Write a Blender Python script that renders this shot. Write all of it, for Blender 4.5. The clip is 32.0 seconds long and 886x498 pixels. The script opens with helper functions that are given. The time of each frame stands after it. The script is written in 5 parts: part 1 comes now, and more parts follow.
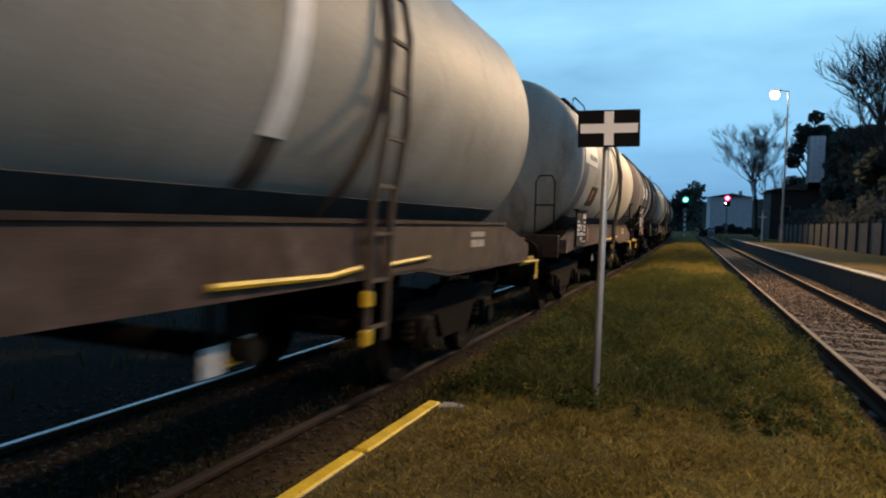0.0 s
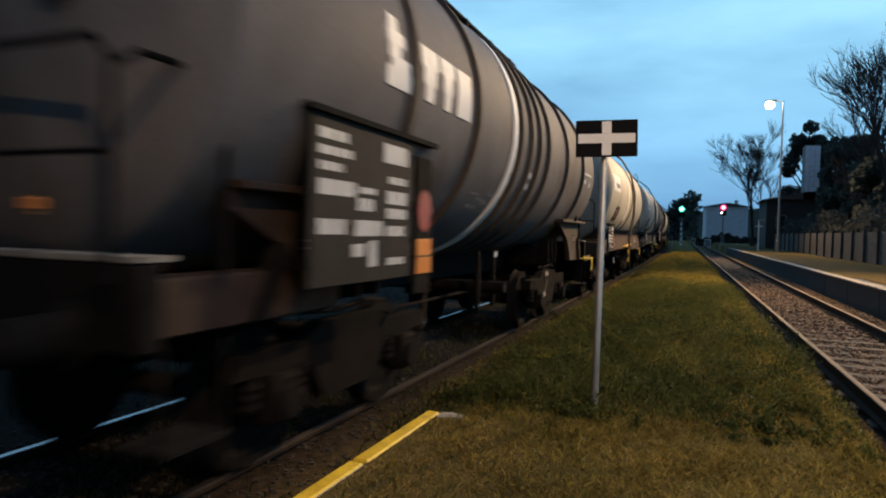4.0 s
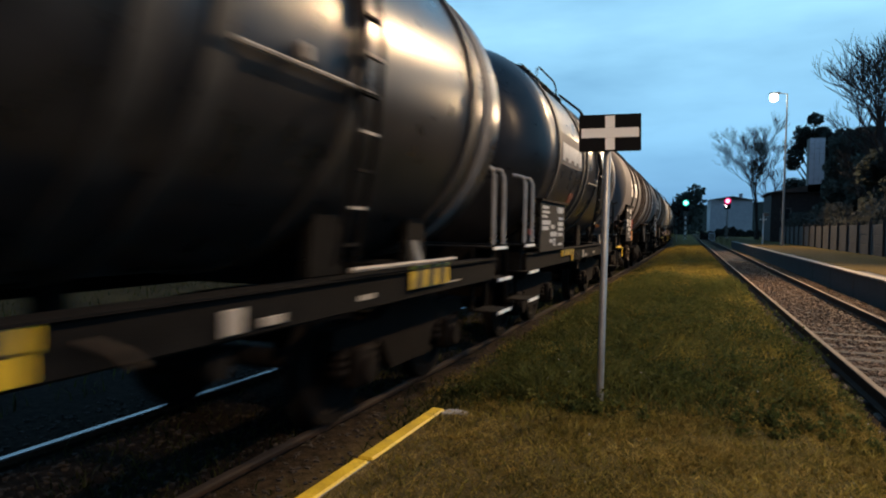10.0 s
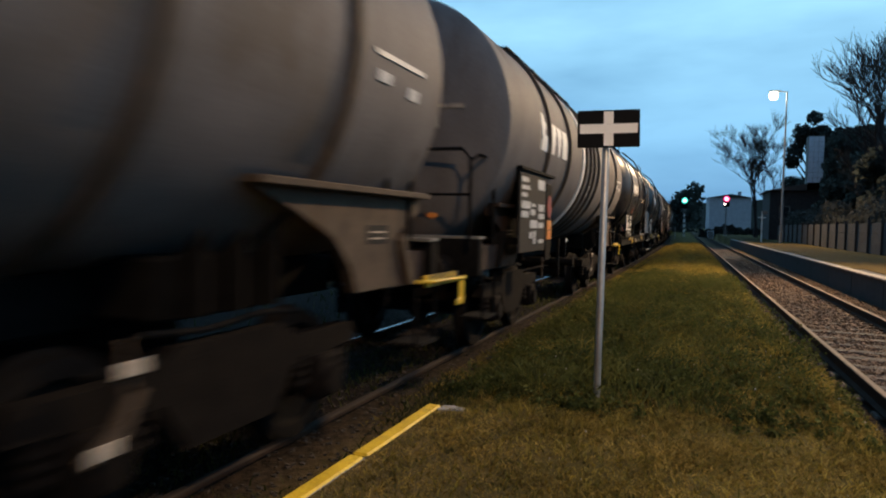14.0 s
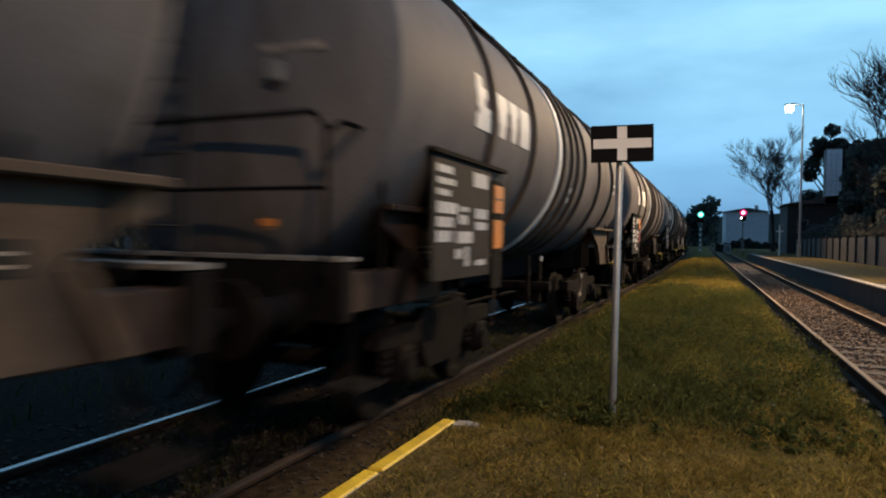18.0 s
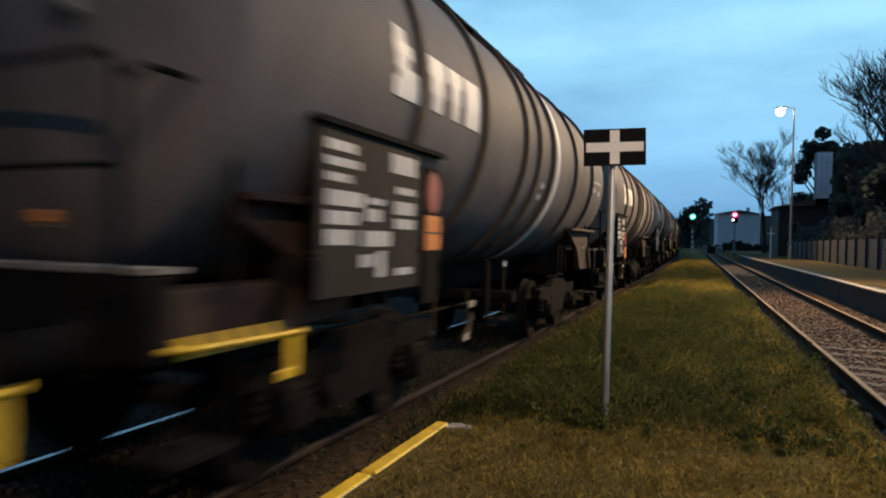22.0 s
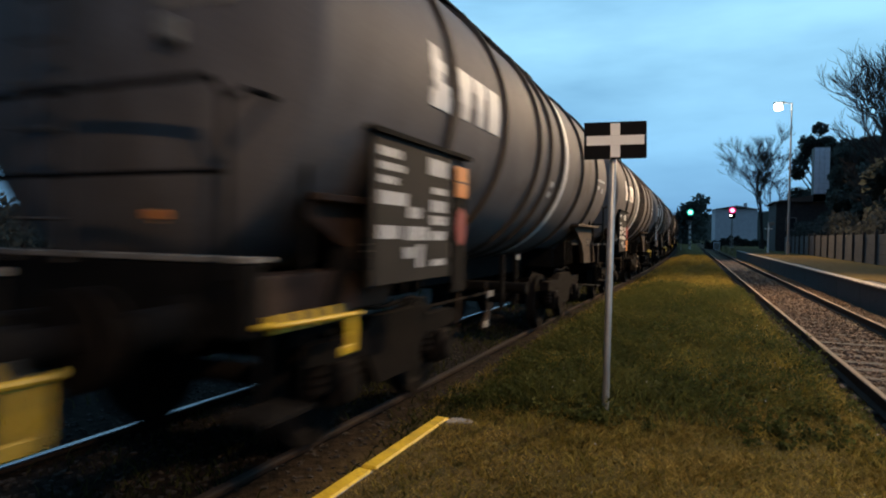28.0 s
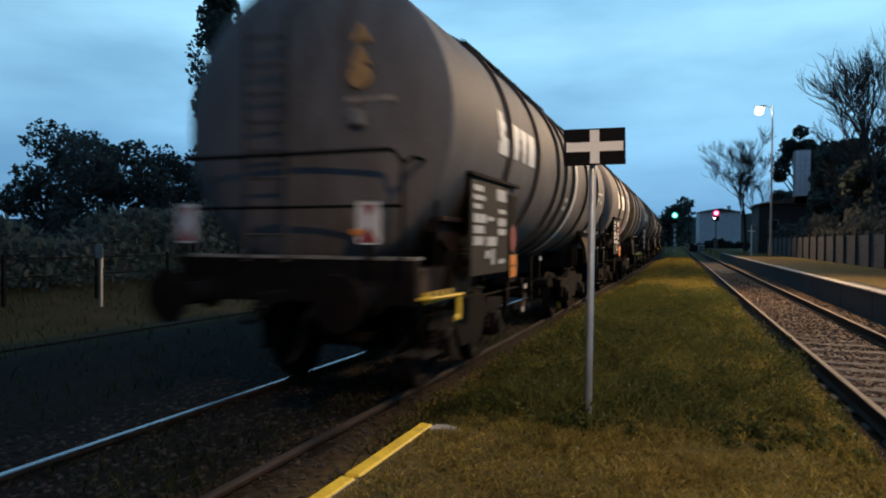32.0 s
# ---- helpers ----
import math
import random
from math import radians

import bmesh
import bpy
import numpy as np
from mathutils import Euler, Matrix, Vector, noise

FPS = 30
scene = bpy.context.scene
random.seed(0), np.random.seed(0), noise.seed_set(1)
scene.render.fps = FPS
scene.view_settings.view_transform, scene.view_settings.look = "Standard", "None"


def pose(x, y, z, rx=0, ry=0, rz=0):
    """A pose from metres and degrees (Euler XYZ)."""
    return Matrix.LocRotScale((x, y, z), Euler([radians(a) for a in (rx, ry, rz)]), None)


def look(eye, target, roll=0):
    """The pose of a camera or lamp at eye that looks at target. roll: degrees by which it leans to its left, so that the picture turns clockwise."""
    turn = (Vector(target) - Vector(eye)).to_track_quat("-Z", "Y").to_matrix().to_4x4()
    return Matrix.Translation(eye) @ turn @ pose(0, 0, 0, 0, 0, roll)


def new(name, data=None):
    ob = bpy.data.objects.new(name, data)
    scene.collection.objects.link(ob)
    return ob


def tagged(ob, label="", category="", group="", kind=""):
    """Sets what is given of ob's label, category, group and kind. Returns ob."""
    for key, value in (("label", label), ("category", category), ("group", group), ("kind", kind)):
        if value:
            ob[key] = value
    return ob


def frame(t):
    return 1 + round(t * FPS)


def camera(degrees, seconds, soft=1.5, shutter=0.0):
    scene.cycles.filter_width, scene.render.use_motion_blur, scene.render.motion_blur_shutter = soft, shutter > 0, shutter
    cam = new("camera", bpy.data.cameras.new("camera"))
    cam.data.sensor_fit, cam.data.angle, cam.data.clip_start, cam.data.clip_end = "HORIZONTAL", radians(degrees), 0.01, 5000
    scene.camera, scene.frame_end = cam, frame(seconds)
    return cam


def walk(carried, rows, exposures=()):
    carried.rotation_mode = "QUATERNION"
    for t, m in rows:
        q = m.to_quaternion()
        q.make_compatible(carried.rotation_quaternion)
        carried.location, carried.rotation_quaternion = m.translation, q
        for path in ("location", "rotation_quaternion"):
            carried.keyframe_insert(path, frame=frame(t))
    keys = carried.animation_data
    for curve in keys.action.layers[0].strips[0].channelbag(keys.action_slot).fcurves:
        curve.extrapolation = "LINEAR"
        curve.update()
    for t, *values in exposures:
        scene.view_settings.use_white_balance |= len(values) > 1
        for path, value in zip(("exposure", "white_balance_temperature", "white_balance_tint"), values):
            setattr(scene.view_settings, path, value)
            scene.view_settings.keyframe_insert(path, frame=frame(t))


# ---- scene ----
PATH = [
    (0, (3.46, 0.826, 1.555), (2.711, 2.678, 1.465), 1.5),
    (0.5, (3.453, 0.829, 1.563), (2.727, 2.69, 1.468), 1.6),
    (1, (3.452, 0.832, 1.556), (2.725, 2.694, 1.477), 1.4),
    (1.5, (3.451, 0.832, 1.558), (2.725, 2.694, 1.485), 1.2),
    (2, (3.454, 0.826, 1.558), (2.72, 2.685, 1.498), 1.2),
    (2.5, (3.458, 0.814, 1.556), (2.719, 2.671, 1.493), 1.3),
    (3, (3.45, 0.808, 1.561), (2.711, 2.665, 1.501), 1.4),
    (3.5, (3.449, 0.817, 1.555), (2.71, 2.674, 1.497), 1.4),
    (5.5, (3.449, 0.815, 1.557), (2.697, 2.667, 1.488), 1.6),
    (6, (3.443, 0.814, 1.556), (2.691, 2.666, 1.489), 1.6),
    (6.5, (3.443, 0.822, 1.557), (2.69, 2.674, 1.493), 1.6),
    (7, (3.441, 0.828, 1.555), (2.688, 2.679, 1.489), 1.6),
    (7.5, (3.44, 0.83, 1.552), (2.687, 2.682, 1.484), 1.4),
    (8, (3.445, 0.829, 1.555), (2.692, 2.681, 1.485), 1.2),
    (8.5, (3.445, 0.83, 1.556), (2.692, 2.682, 1.482), 1.2),
    (9, (3.444, 0.837, 1.552), (2.692, 2.689, 1.478), 1.2),
    (9.5, (3.449, 0.832, 1.553), (2.696, 2.683, 1.483), 1.0),
    (10, (3.446, 0.831, 1.558), (2.694, 2.683, 1.486), 0.9),
    (10.5, (3.449, 0.838, 1.556), (2.697, 2.69, 1.483), 0.9),
    (11, (3.448, 0.843, 1.554), (2.697, 2.695, 1.479), 1.0),
    (11.5, (3.448, 0.85, 1.553), (2.697, 2.702, 1.478), 1.0),
    (12, (3.449, 0.853, 1.555), (2.698, 2.705, 1.478), 1.0),
    (12.5, (3.449, 0.85, 1.554), (2.698, 2.702, 1.475), 1.1),
    (13, (3.445, 0.856, 1.551), (2.695, 2.708, 1.472), 1.1),
    (13.5, (3.446, 0.862, 1.555), (2.697, 2.714, 1.472), 1.2),
    (14, (3.449, 0.859, 1.551), (2.701, 2.712, 1.468), 1.2),
    (14.5, (3.449, 0.856, 1.554), (2.702, 2.709, 1.468), 1.2),
    (16.5, (3.451, 0.84, 1.553), (2.672, 2.68, 1.474), 0.8),
    (17, (3.459, 0.833, 1.554), (2.668, 2.669, 1.518), 0.9),
    (17.5, (3.458, 0.834, 1.548), (2.667, 2.67, 1.513), 1.0),
    (18, (3.458, 0.838, 1.552), (2.667, 2.675, 1.515), 1.0),
    (18.5, (3.455, 0.843, 1.555), (2.674, 2.683, 1.515), 1.2),
    (19, (3.459, 0.835, 1.554), (2.683, 2.678, 1.514), 1.2),
    (19.5, (3.466, 0.829, 1.552), (2.692, 2.673, 1.512), 1.2),
    (20, (3.461, 0.826, 1.563), (2.689, 2.67, 1.525), 1.2),
    (20.5, (3.458, 0.828, 1.558), (2.686, 2.673, 1.526), 1.0),
    (21, (3.459, 0.829, 1.554), (2.687, 2.673, 1.522), 1.0),
    (21.5, (3.46, 0.826, 1.559), (2.69, 2.671, 1.525), 1.1),
    (22, (3.46, 0.827, 1.562), (2.689, 2.672, 1.53), 1.1),
    (22.5, (3.464, 0.826, 1.561), (2.694, 2.671, 1.532), 0.9),
    (23, (3.457, 0.838, 1.557), (2.687, 2.684, 1.528), 0.9),
    (23.5, (3.457, 0.832, 1.56), (2.689, 2.678, 1.529), 1.0),
    (24, (3.457, 0.833, 1.56), (2.689, 2.679, 1.527), 1.0),
    (24.5, (3.454, 0.833, 1.562), (2.686, 2.679, 1.531), 0.9),
    (25, (3.44, 0.835, 1.561), (2.674, 2.682, 1.528), 1.0),
    (25.5, (3.433, 0.847, 1.557), (2.666, 2.694, 1.524), 1.1),
    (27.5, (3.441, 0.837, 1.544), (2.677, 2.685, 1.501), 1.0),
    (28, (3.435, 0.849, 1.546), (2.671, 2.696, 1.502), 1.0),
    (28.5, (3.451, 0.834, 1.559), (2.688, 2.682, 1.521), 1.0),
    (29, (3.468, 0.827, 1.562), (2.705, 2.675, 1.545), 1.0),
    (29.5, (3.472, 0.83, 1.56), (2.709, 2.678, 1.543), 0.8),
    (30, (3.469, 0.83, 1.557), (2.708, 2.679, 1.54), 0.8),
    (30.5, (3.474, 0.832, 1.564), (2.729, 2.689, 1.542), 0.8),
    (31, (3.473, 0.84, 1.56), (2.732, 2.697, 1.538), 0.5),
    (31.5, (3.471, 0.837, 1.561), (2.731, 2.695, 1.537), 0.5),
    (32, (3.478, 0.839, 1.56), (2.751, 2.702, 1.533), 0.4),
]
cam = camera(69.5, 32.0, 2.0, 0.9)
walk(cam, [(t, look(eye, target, roll)) for t, eye, target, roll in PATH])

# ---------------------------------------------------------------- world and lamps
def world_sky():
    w = bpy.data.worlds.new("dusk_sky")
    scene.world = w
    w.use_nodes = True
    nt = w.node_tree
    nt.nodes.clear()
    N = nt.nodes.new
    out, bg = N("ShaderNodeOutputWorld"), N("ShaderNodeBackground")
    sky = N("ShaderNodeTexSky")
    sky.sky_type, sky.sun_disc = "NISHITA", False
    sky.sun_elevation, sky.sun_rotation = radians(2.0), radians(200)
    tc, sep = N("ShaderNodeTexCoord"), N("ShaderNodeSeparateXYZ")
    ramp = N("ShaderNodeValToRGB")
    el = ramp.color_ramp.elements
    el[0].position, el[0].color = 0.0, (0.12, 0.33, 0.59, 1)
    el[1].position, el[1].color = 1.0, (0.16, 0.40, 0.70, 1)
    for p, c in ((0.10, (0.19, 0.46, 0.75, 1)), (0.30, (0.30, 0.63, 0.89, 1)), (0.48, (0.22, 0.52, 0.84, 1))):
        e = el.new(p)
        e.color = c
    mp = N("ShaderNodeMapping")
    mp.inputs["Scale"].default_value = (1.1, 1.1, 4.2)
    mp.inputs["Rotation"].default_value = (0.10, -0.12, 0.0)
    no = N("ShaderNodeTexNoise")
    no.inputs["Scale"].default_value, no.inputs["Detail"].default_value = 2.1, 5.0
    no.inputs["Roughness"].default_value = 0.5
    cr = N("ShaderNodeValToRGB")
    cr.color_ramp.elements[0].position, cr.color_ramp.elements[0].color = 0.36, (0.70, 0.74, 0.78, 1)
    cr.color_ramp.elements[1].position, cr.color_ramp.elements[1].color = 0.62, (1.12, 1.08, 1.05, 1)
    mul = N("ShaderNodeMixRGB")
    mul.blend_type = "MULTIPLY"
    mul.inputs[0].default_value = 1.0
    sc = N("ShaderNodeMixRGB")
    sc.blend_type = "MULTIPLY"
    sc.inputs[0].default_value = 1.0
    sc.inputs[2].default_value = (0.1, 0.1, 0.1, 1)
    mix = N("ShaderNodeMixRGB")
    mix.inputs[0].default_value = 0.9
    L = nt.links.new
    L(tc.outputs["Generated"], sep.inputs[0])
    L(sep.outputs["Z"], ramp.inputs[0])
    L(tc.outputs["Generated"], mp.inputs[0])
    L(mp.outputs[0], no.inputs["Vector"])
    L(no.outputs["Fac"], cr.inputs[0])
    L(ramp.outputs[0], mul.inputs[1])
    L(cr.outputs[0], mul.inputs[2])
    L(sky.outputs[0], sc.inputs[1])
    L(sc.outputs[0], mix.inputs[1])
    L(mul.outputs[0], mix.inputs[2])
    # the afterglow lies ahead of the line, the night comes up behind it
    dot = N("ShaderNodeVectorMath")
    dot.operation = "DOT_PRODUCT"
    dot.inputs[1].default_value = (0.30, 0.95, 0.10)
    mr = N("ShaderNodeMapRange")
    mr.inputs["From Min"].default_value, mr.inputs["From Max"].default_value = -0.9, 0.55
    night = N("ShaderNodeMixRGB")
    night.inputs[1].default_value, night.inputs[2].default_value = (0.17, 0.155, 0.21, 1), (1, 1, 1, 1)
    L(tc.outputs["Generated"], dot.inputs[0])
    L(dot.outputs["Value"], mr.inputs["Value"])
    dusk = N("ShaderNodeMixRGB")
    dusk.blend_type = "MULTIPLY"
    dusk.inputs[0].default_value = 1.0
    L(mix.outputs[0], dusk.inputs[1])
    L(mr.outputs[0], night.inputs[0])
    L(night.outputs[0], dusk.inputs[2])
    L(dusk.outputs[0], bg.inputs[0])
    bg.inputs[1].default_value = SKY
    L(bg.outputs[0], out.inputs[0])


def lamp(eye, target, watts, colour, beam, radius=0.2):
    """A street lamp's light: a wide soft beam thrown down on the platform and the tracks."""
    d = bpy.data.lights.new("lamp_light", "SPOT")
    d.energy, d.color, d.shadow_soft_size = watts, colour, radius
    d.spot_size, d.spot_blend = radians(beam), 1.0
    new("lamp_light", d).matrix_world = look(eye, target)


SKY = 1.35
world_sky()
lamp((8.1, 55.8, 11.3), (3.2, 46.0, 0), 13000, (1.0, 0.66, 0.34), 132)
lamp((9.2, 23.5, 10.6), (3.8, 14.0, 0), 17000, (1.0, 0.66, 0.35), 142)
lamp((9.5, -3.2, 10.6), (5.5, 4.4, 0.4), 5800, (1.0, 0.64, 0.34), 61)
scene.view_settings.exposure = 0.0


# ---------------------------------------------------------------- materials
def mat(name, c1, c2, rough=0.7, metal=0.0, scale=5.0, fine=70.0, bump=0.15, stretch=(1, 1, 1), vary=0.0, island=0.0, dirt=None, dscale=2.0, spec=0.5, leafy=False):
    m = bpy.data.materials.new(name)
    m.use_nodes = True
    nt = m.node_tree
    b = nt.nodes["Principled BSDF"]
    N, L = nt.nodes.new, nt.links.new
    tc, mp = N("ShaderNodeTexCoord"), N("ShaderNodeMapping")
    mp.inputs["Scale"].default_value = stretch
    L(tc.outputs["Object"], mp.inputs[0])
    n1, n2 = N("ShaderNodeTexNoise"), N("ShaderNodeTexNoise")
    for n, s, d in ((n1, scale, 6.0), (n2, fine, 3.0)):
        n.inputs["Scale"].default_value, n.inputs["Detail"].default_value = s, d
        L(mp.outputs[0], n.inputs["Vector"])
    ramp = N("ShaderNodeValToRGB")
    ramp.color_ramp.elements[0].position, ramp.color_ramp.elements[0].color = 0.32, (*c1, 1)
    ramp.color_ramp.elements[1].position, ramp.color_ramp.elements[1].color = 0.68, (*c2, 1)
    L(n1.outputs["Fac"], ramp.inputs[0])
    col = ramp.outputs[0]
    if dirt:
        n3 = N("ShaderNodeTexNoise")
        n3.inputs["Scale"].default_value, n3.inputs["Detail"].default_value = dscale, 8.0
        n3.inputs["Roughness"].default_value = 0.65
        L(mp.outputs[0], n3.inputs["Vector"])
        r3 = N("ShaderNodeValToRGB")
        r3.color_ramp.elements[0].position, r3.color_ramp.elements[1].position = 0.52, 0.70
        L(n3.outputs["Fac"], r3.inputs[0])
        mx = N("ShaderNodeMixRGB")
        mx.inputs[2].default_value = (*dirt, 1)
        L(r3.outputs[0], mx.inputs[0])
        L(col, mx.inputs[1])
        col = mx.outputs[0]
    fm = N("ShaderNodeMixRGB")
    fm.blend_type = "OVERLAY"
    fm.inputs[0].default_value = 0.35
    L(col, fm.inputs[1])
    L(n2.outputs["Fac"], fm.inputs[2])
    col = fm.outputs[0]
    if vary or island:
        src = N("ShaderNodeObjectInfo").outputs["Random"] if vary else N("ShaderNodeNewGeometry").outputs["Random Per Island"]
        hs, mr = N("ShaderNodeHueSaturation"), N("ShaderNodeMapRange")
        k = vary or island
        mr.inputs["To Min"].default_value, mr.inputs["To Max"].default_value = 1 - k, 1 + k
        L(src, mr.inputs["Value"])
        L(mr.outputs[0], hs.inputs["Value"])
        L(col, hs.inputs["Color"])
        col = hs.outputs[0]
    L(col, b.inputs["Base Color"])
    rr = N("ShaderNodeMapRange")
    rr.inputs["To Min"].default_value, rr.inputs["To Max"].default_value = max(0.02, rough - 0.1), min(1.0, rough + 0.1)
    L(n1.outputs["Fac"], rr.inputs["Value"])
    L(rr.outputs[0], b.inputs["Roughness"])
    b.inputs["Metallic"].default_value = metal
    b.inputs["Specular IOR Level"].default_value = spec
    if leafy:
        # thin blades let half of the light through
        tr, mxs = N("ShaderNodeBsdfTranslucent"), N("ShaderNodeMixShader")
        L(col, tr.inputs["Color"])
        L(b.outputs[0], mxs.inputs[1])
        L(tr.outputs[0], mxs.inputs[2])
        L(mxs.outputs[0], nt.nodes["Material Output"].inputs["Surface"])
    if bump:
        bp = N("ShaderNodeBump")
        bp.inputs["Strength"].default_value, bp.inputs["Distance"].default_value = bump, 0.02
        L(n2.outputs["Fac"], bp.inputs["Height"])
        L(bp.outputs[0], b.inputs["Normal"])
    return m


def glow(name, colour, strength):
    m = bpy.data.materials.new(name)
    m.use_nodes = True
    b = m.node_tree.nodes["Principled BSDF"]
    b.inputs["Base Color"].default_value = (*colour, 1)
    b.inputs["Emission Color"].default_value = (*colour, 1)
    b.inputs["Emission Strength"].default_value = strength
    return m


GREY = mat("weathered_grey_paint", (0.110, 0.102, 0.102), (0.160, 0.148, 0.147), 0.70, 0, 3.0, 90, 0.05, (1, 0.6, 0.35), dirt=(0.085, 0.066, 0.052), dscale=1.6, spec=0.17)
RUSTY = mat("rust_stained_paint", (0.080, 0.060, 0.048), (0.128, 0.110, 0.102), 0.7, 0, 4.0, 90, 0.05, (1, 0.8, 0.3), dirt=(0.058, 0.034, 0.022), dscale=3.2, spec=0.2)
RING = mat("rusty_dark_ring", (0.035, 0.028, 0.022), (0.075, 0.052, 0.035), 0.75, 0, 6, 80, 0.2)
CREAM = mat("aged_silver_paint", (0.27, 0.255, 0.215), (0.35, 0.335, 0.295), 0.58, 0.0, 2.5, 80, 0.05, (1, 0.6, 0.35), dirt=(0.16, 0.13, 0.095), dscale=1.4, spec=0.3)
BLACK = mat("glossy_black_paint", (0.014, 0.014, 0.015), (0.026, 0.025, 0.026), 0.30, 0, 4, 90, 0.02, dirt=(0.034, 0.031, 0.03), dscale=1.2)
NAVY = mat("dark_blue_paint", (0.035, 0.05, 0.085), (0.05, 0.068, 0.11), 0.5, 0, 4, 90, 0.04)
WHITE = mat("dirty_white_paint", (0.70, 0.68, 0.64), (0.84, 0.82, 0.78), 0.6, 0, 8, 60, 0.05)
GRAB = mat("grimy_white_rail_paint", (0.30, 0.28, 0.26), (0.42, 0.40, 0.37), 0.6, 0, 8, 60, 0.05)
LABEL = mat("white_label_film", (0.48, 0.48, 0.48), (0.60, 0.60, 0.59), 0.5, 0, 6, 60, 0.02)
BROWN = mat("rusty_brown_sill", (0.020, 0.0115, 0.008), (0.042, 0.025, 0.018), 0.75, 0, 5, 70, 0.2, dirt=(0.062, 0.041, 0.031), dscale=2.6, spec=0.2)
SILL = mat("rusty_pinkish_sill", (0.040, 0.025, 0.020), (0.078, 0.053, 0.044), 0.8, 0, 5, 70, 0.2, dirt=(0.105, 0.078, 0.066), dscale=2.2, spec=0.2)
FOOTSTRIP = mat("dark_tank_foot", (0.045, 0.042, 0.040), (0.080, 0.074, 0.070), 0.8, 0, 4, 70, 0.1, spec=0.15)
SADDLE = mat("rusty_grey_saddle", (0.052, 0.036, 0.025), (0.092, 0.066, 0.046), 0.75, 0, 5, 70, 0.15, dirt=(0.07, 0.043, 0.025), spec=0.2)
# grime and the shade below the tanks both go into these near-blacks
UNDER = mat("sooty_shaded_underframe", (0.004, 0.0036, 0.0034), (0.010, 0.009, 0.0085), 0.9, 0, 8, 60, 0.25, spec=0.08)
BOGIE = mat("dusty_shaded_steel", (0.004, 0.003, 0.0027), (0.010, 0.0075, 0.006), 0.9, 0.0, 9, 60, 0.3, spec=0.08)
WHEEL = mat("worn_shaded_wheel_steel", (0.004, 0.0034, 0.003), (0.011, 0.009, 0.008), 0.85, 0.0, 9, 60, 0.2, spec=0.08)
YELLOW = mat("yellow_safety_paint", (0.55, 0.34, 0.012), (0.72, 0.46, 0.02), 0.5, 0, 6, 50, 0.1, dirt=(0.28, 0.19, 0.03))
STRIPE = mat("black_safety_paint", (0.015, 0.014, 0.013), (0.03, 0.028, 0.026), 0.6, 0, 6, 50, 0.1)
PLATE = mat("dark_data_panel", (0.013, 0.0122, 0.0115), (0.025, 0.023, 0.021), 0.75, 0, 6, 60, 0.08, spec=0.15)
PANELO = mat("dull_orange_panel", (0.16, 0.04, 0.02), (0.24, 0.065, 0.03), 0.55, 0, 8, 60, 0.03)
TAG = mat("grubby_white_tag", (0.28, 0.23, 0.18), (0.42, 0.36, 0.29), 0.7, 0, 12, 60, 0.05)
EMBLEM = mat("faded_orange_emblem", (0.42, 0.23, 0.08), (0.55, 0.31, 0.12), 0.6, 0, 8, 60, 0.03)
ORANGE = mat("orange_hazard_plate", (0.62, 0.20, 0.035), (0.72, 0.26, 0.05), 0.45, 0, 8, 60, 0.03)
RED = mat("red_hazard_sign", (0.22, 0.03, 0.026), (0.30, 0.045, 0.036), 0.5, 0, 8, 60, 0.03)
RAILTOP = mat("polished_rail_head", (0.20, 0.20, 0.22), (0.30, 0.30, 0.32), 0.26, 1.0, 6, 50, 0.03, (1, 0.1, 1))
RAILSIDE = mat("rusty_rail_web", (0.018, 0.011, 0.008), (0.040, 0.024, 0.016), 0.9, 0, 9, 60, 0.25, spec=0.15)
RAILDULL = mat("dull_worn_rail_head", (0.11, 0.077, 0.055), (0.19, 0.14, 0.10), 0.75, 0.0, 6, 50, 0.05, (1, 0.1, 1), spec=0.15)
# dim copy of RAILTOP: the near head's missing sky shine is put into colour
RAILDIM = mat("dim_rail_head", (0.024, 0.019, 0.016), (0.048, 0.038, 0.032), 0.8, 0.0, 6, 50, 0.05, (1, 0.1, 1), spec=0.08)
SLEEPER = mat("creosoted_wood_sleeper", (0.026, 0.018, 0.013), (0.058, 0.041, 0.030), 0.85, 0, 6, 30, 0.5, (1, 8, 4), vary=0.3)
STONE = mat("ballast_stone", (0.054, 0.034, 0.021), (0.115, 0.074, 0.047), 0.95, 0, 14, 60, 0.4, island=0.45)
# ballast colour lowered for the shade round the train's track
DARKSTONE = mat("dark_shaded_stone", (0.011, 0.0085, 0.006), (0.032, 0.024, 0.017), 0.95, 0, 14, 60, 0.4, island=0.4)
KERB = mat("grey_kerb_stone", (0.22, 0.21, 0.19), (0.32, 0.30, 0.27), 0.85, 0, 8, 70, 0.35, dirt=(0.13, 0.12, 0.10))
KERBY = mat("yellow_kerb_paint", (0.52, 0.33, 0.01), (0.68, 0.45, 0.018), 0.6, 0, 6, 60, 0.3, dirt=(0.42, 0.29, 0.03), dscale=5)
STEEL = mat("galvanised_steel", (0.30, 0.30, 0.29), (0.42, 0.42, 0.40), 0.45, 0.7, 12, 90, 0.05, (1, 1, 0.3))
SIGNW = mat("reflective_white_sign", (0.88, 0.86, 0.82), (0.93, 0.91, 0.87), 0.45, 0, 5, 60, 0.02)
SIGNK = mat("matt_black_sign", (0.004, 0.004, 0.005), (0.007, 0.007, 0.008), 0.7, 0, 5, 60, 0.02, spec=0.1)
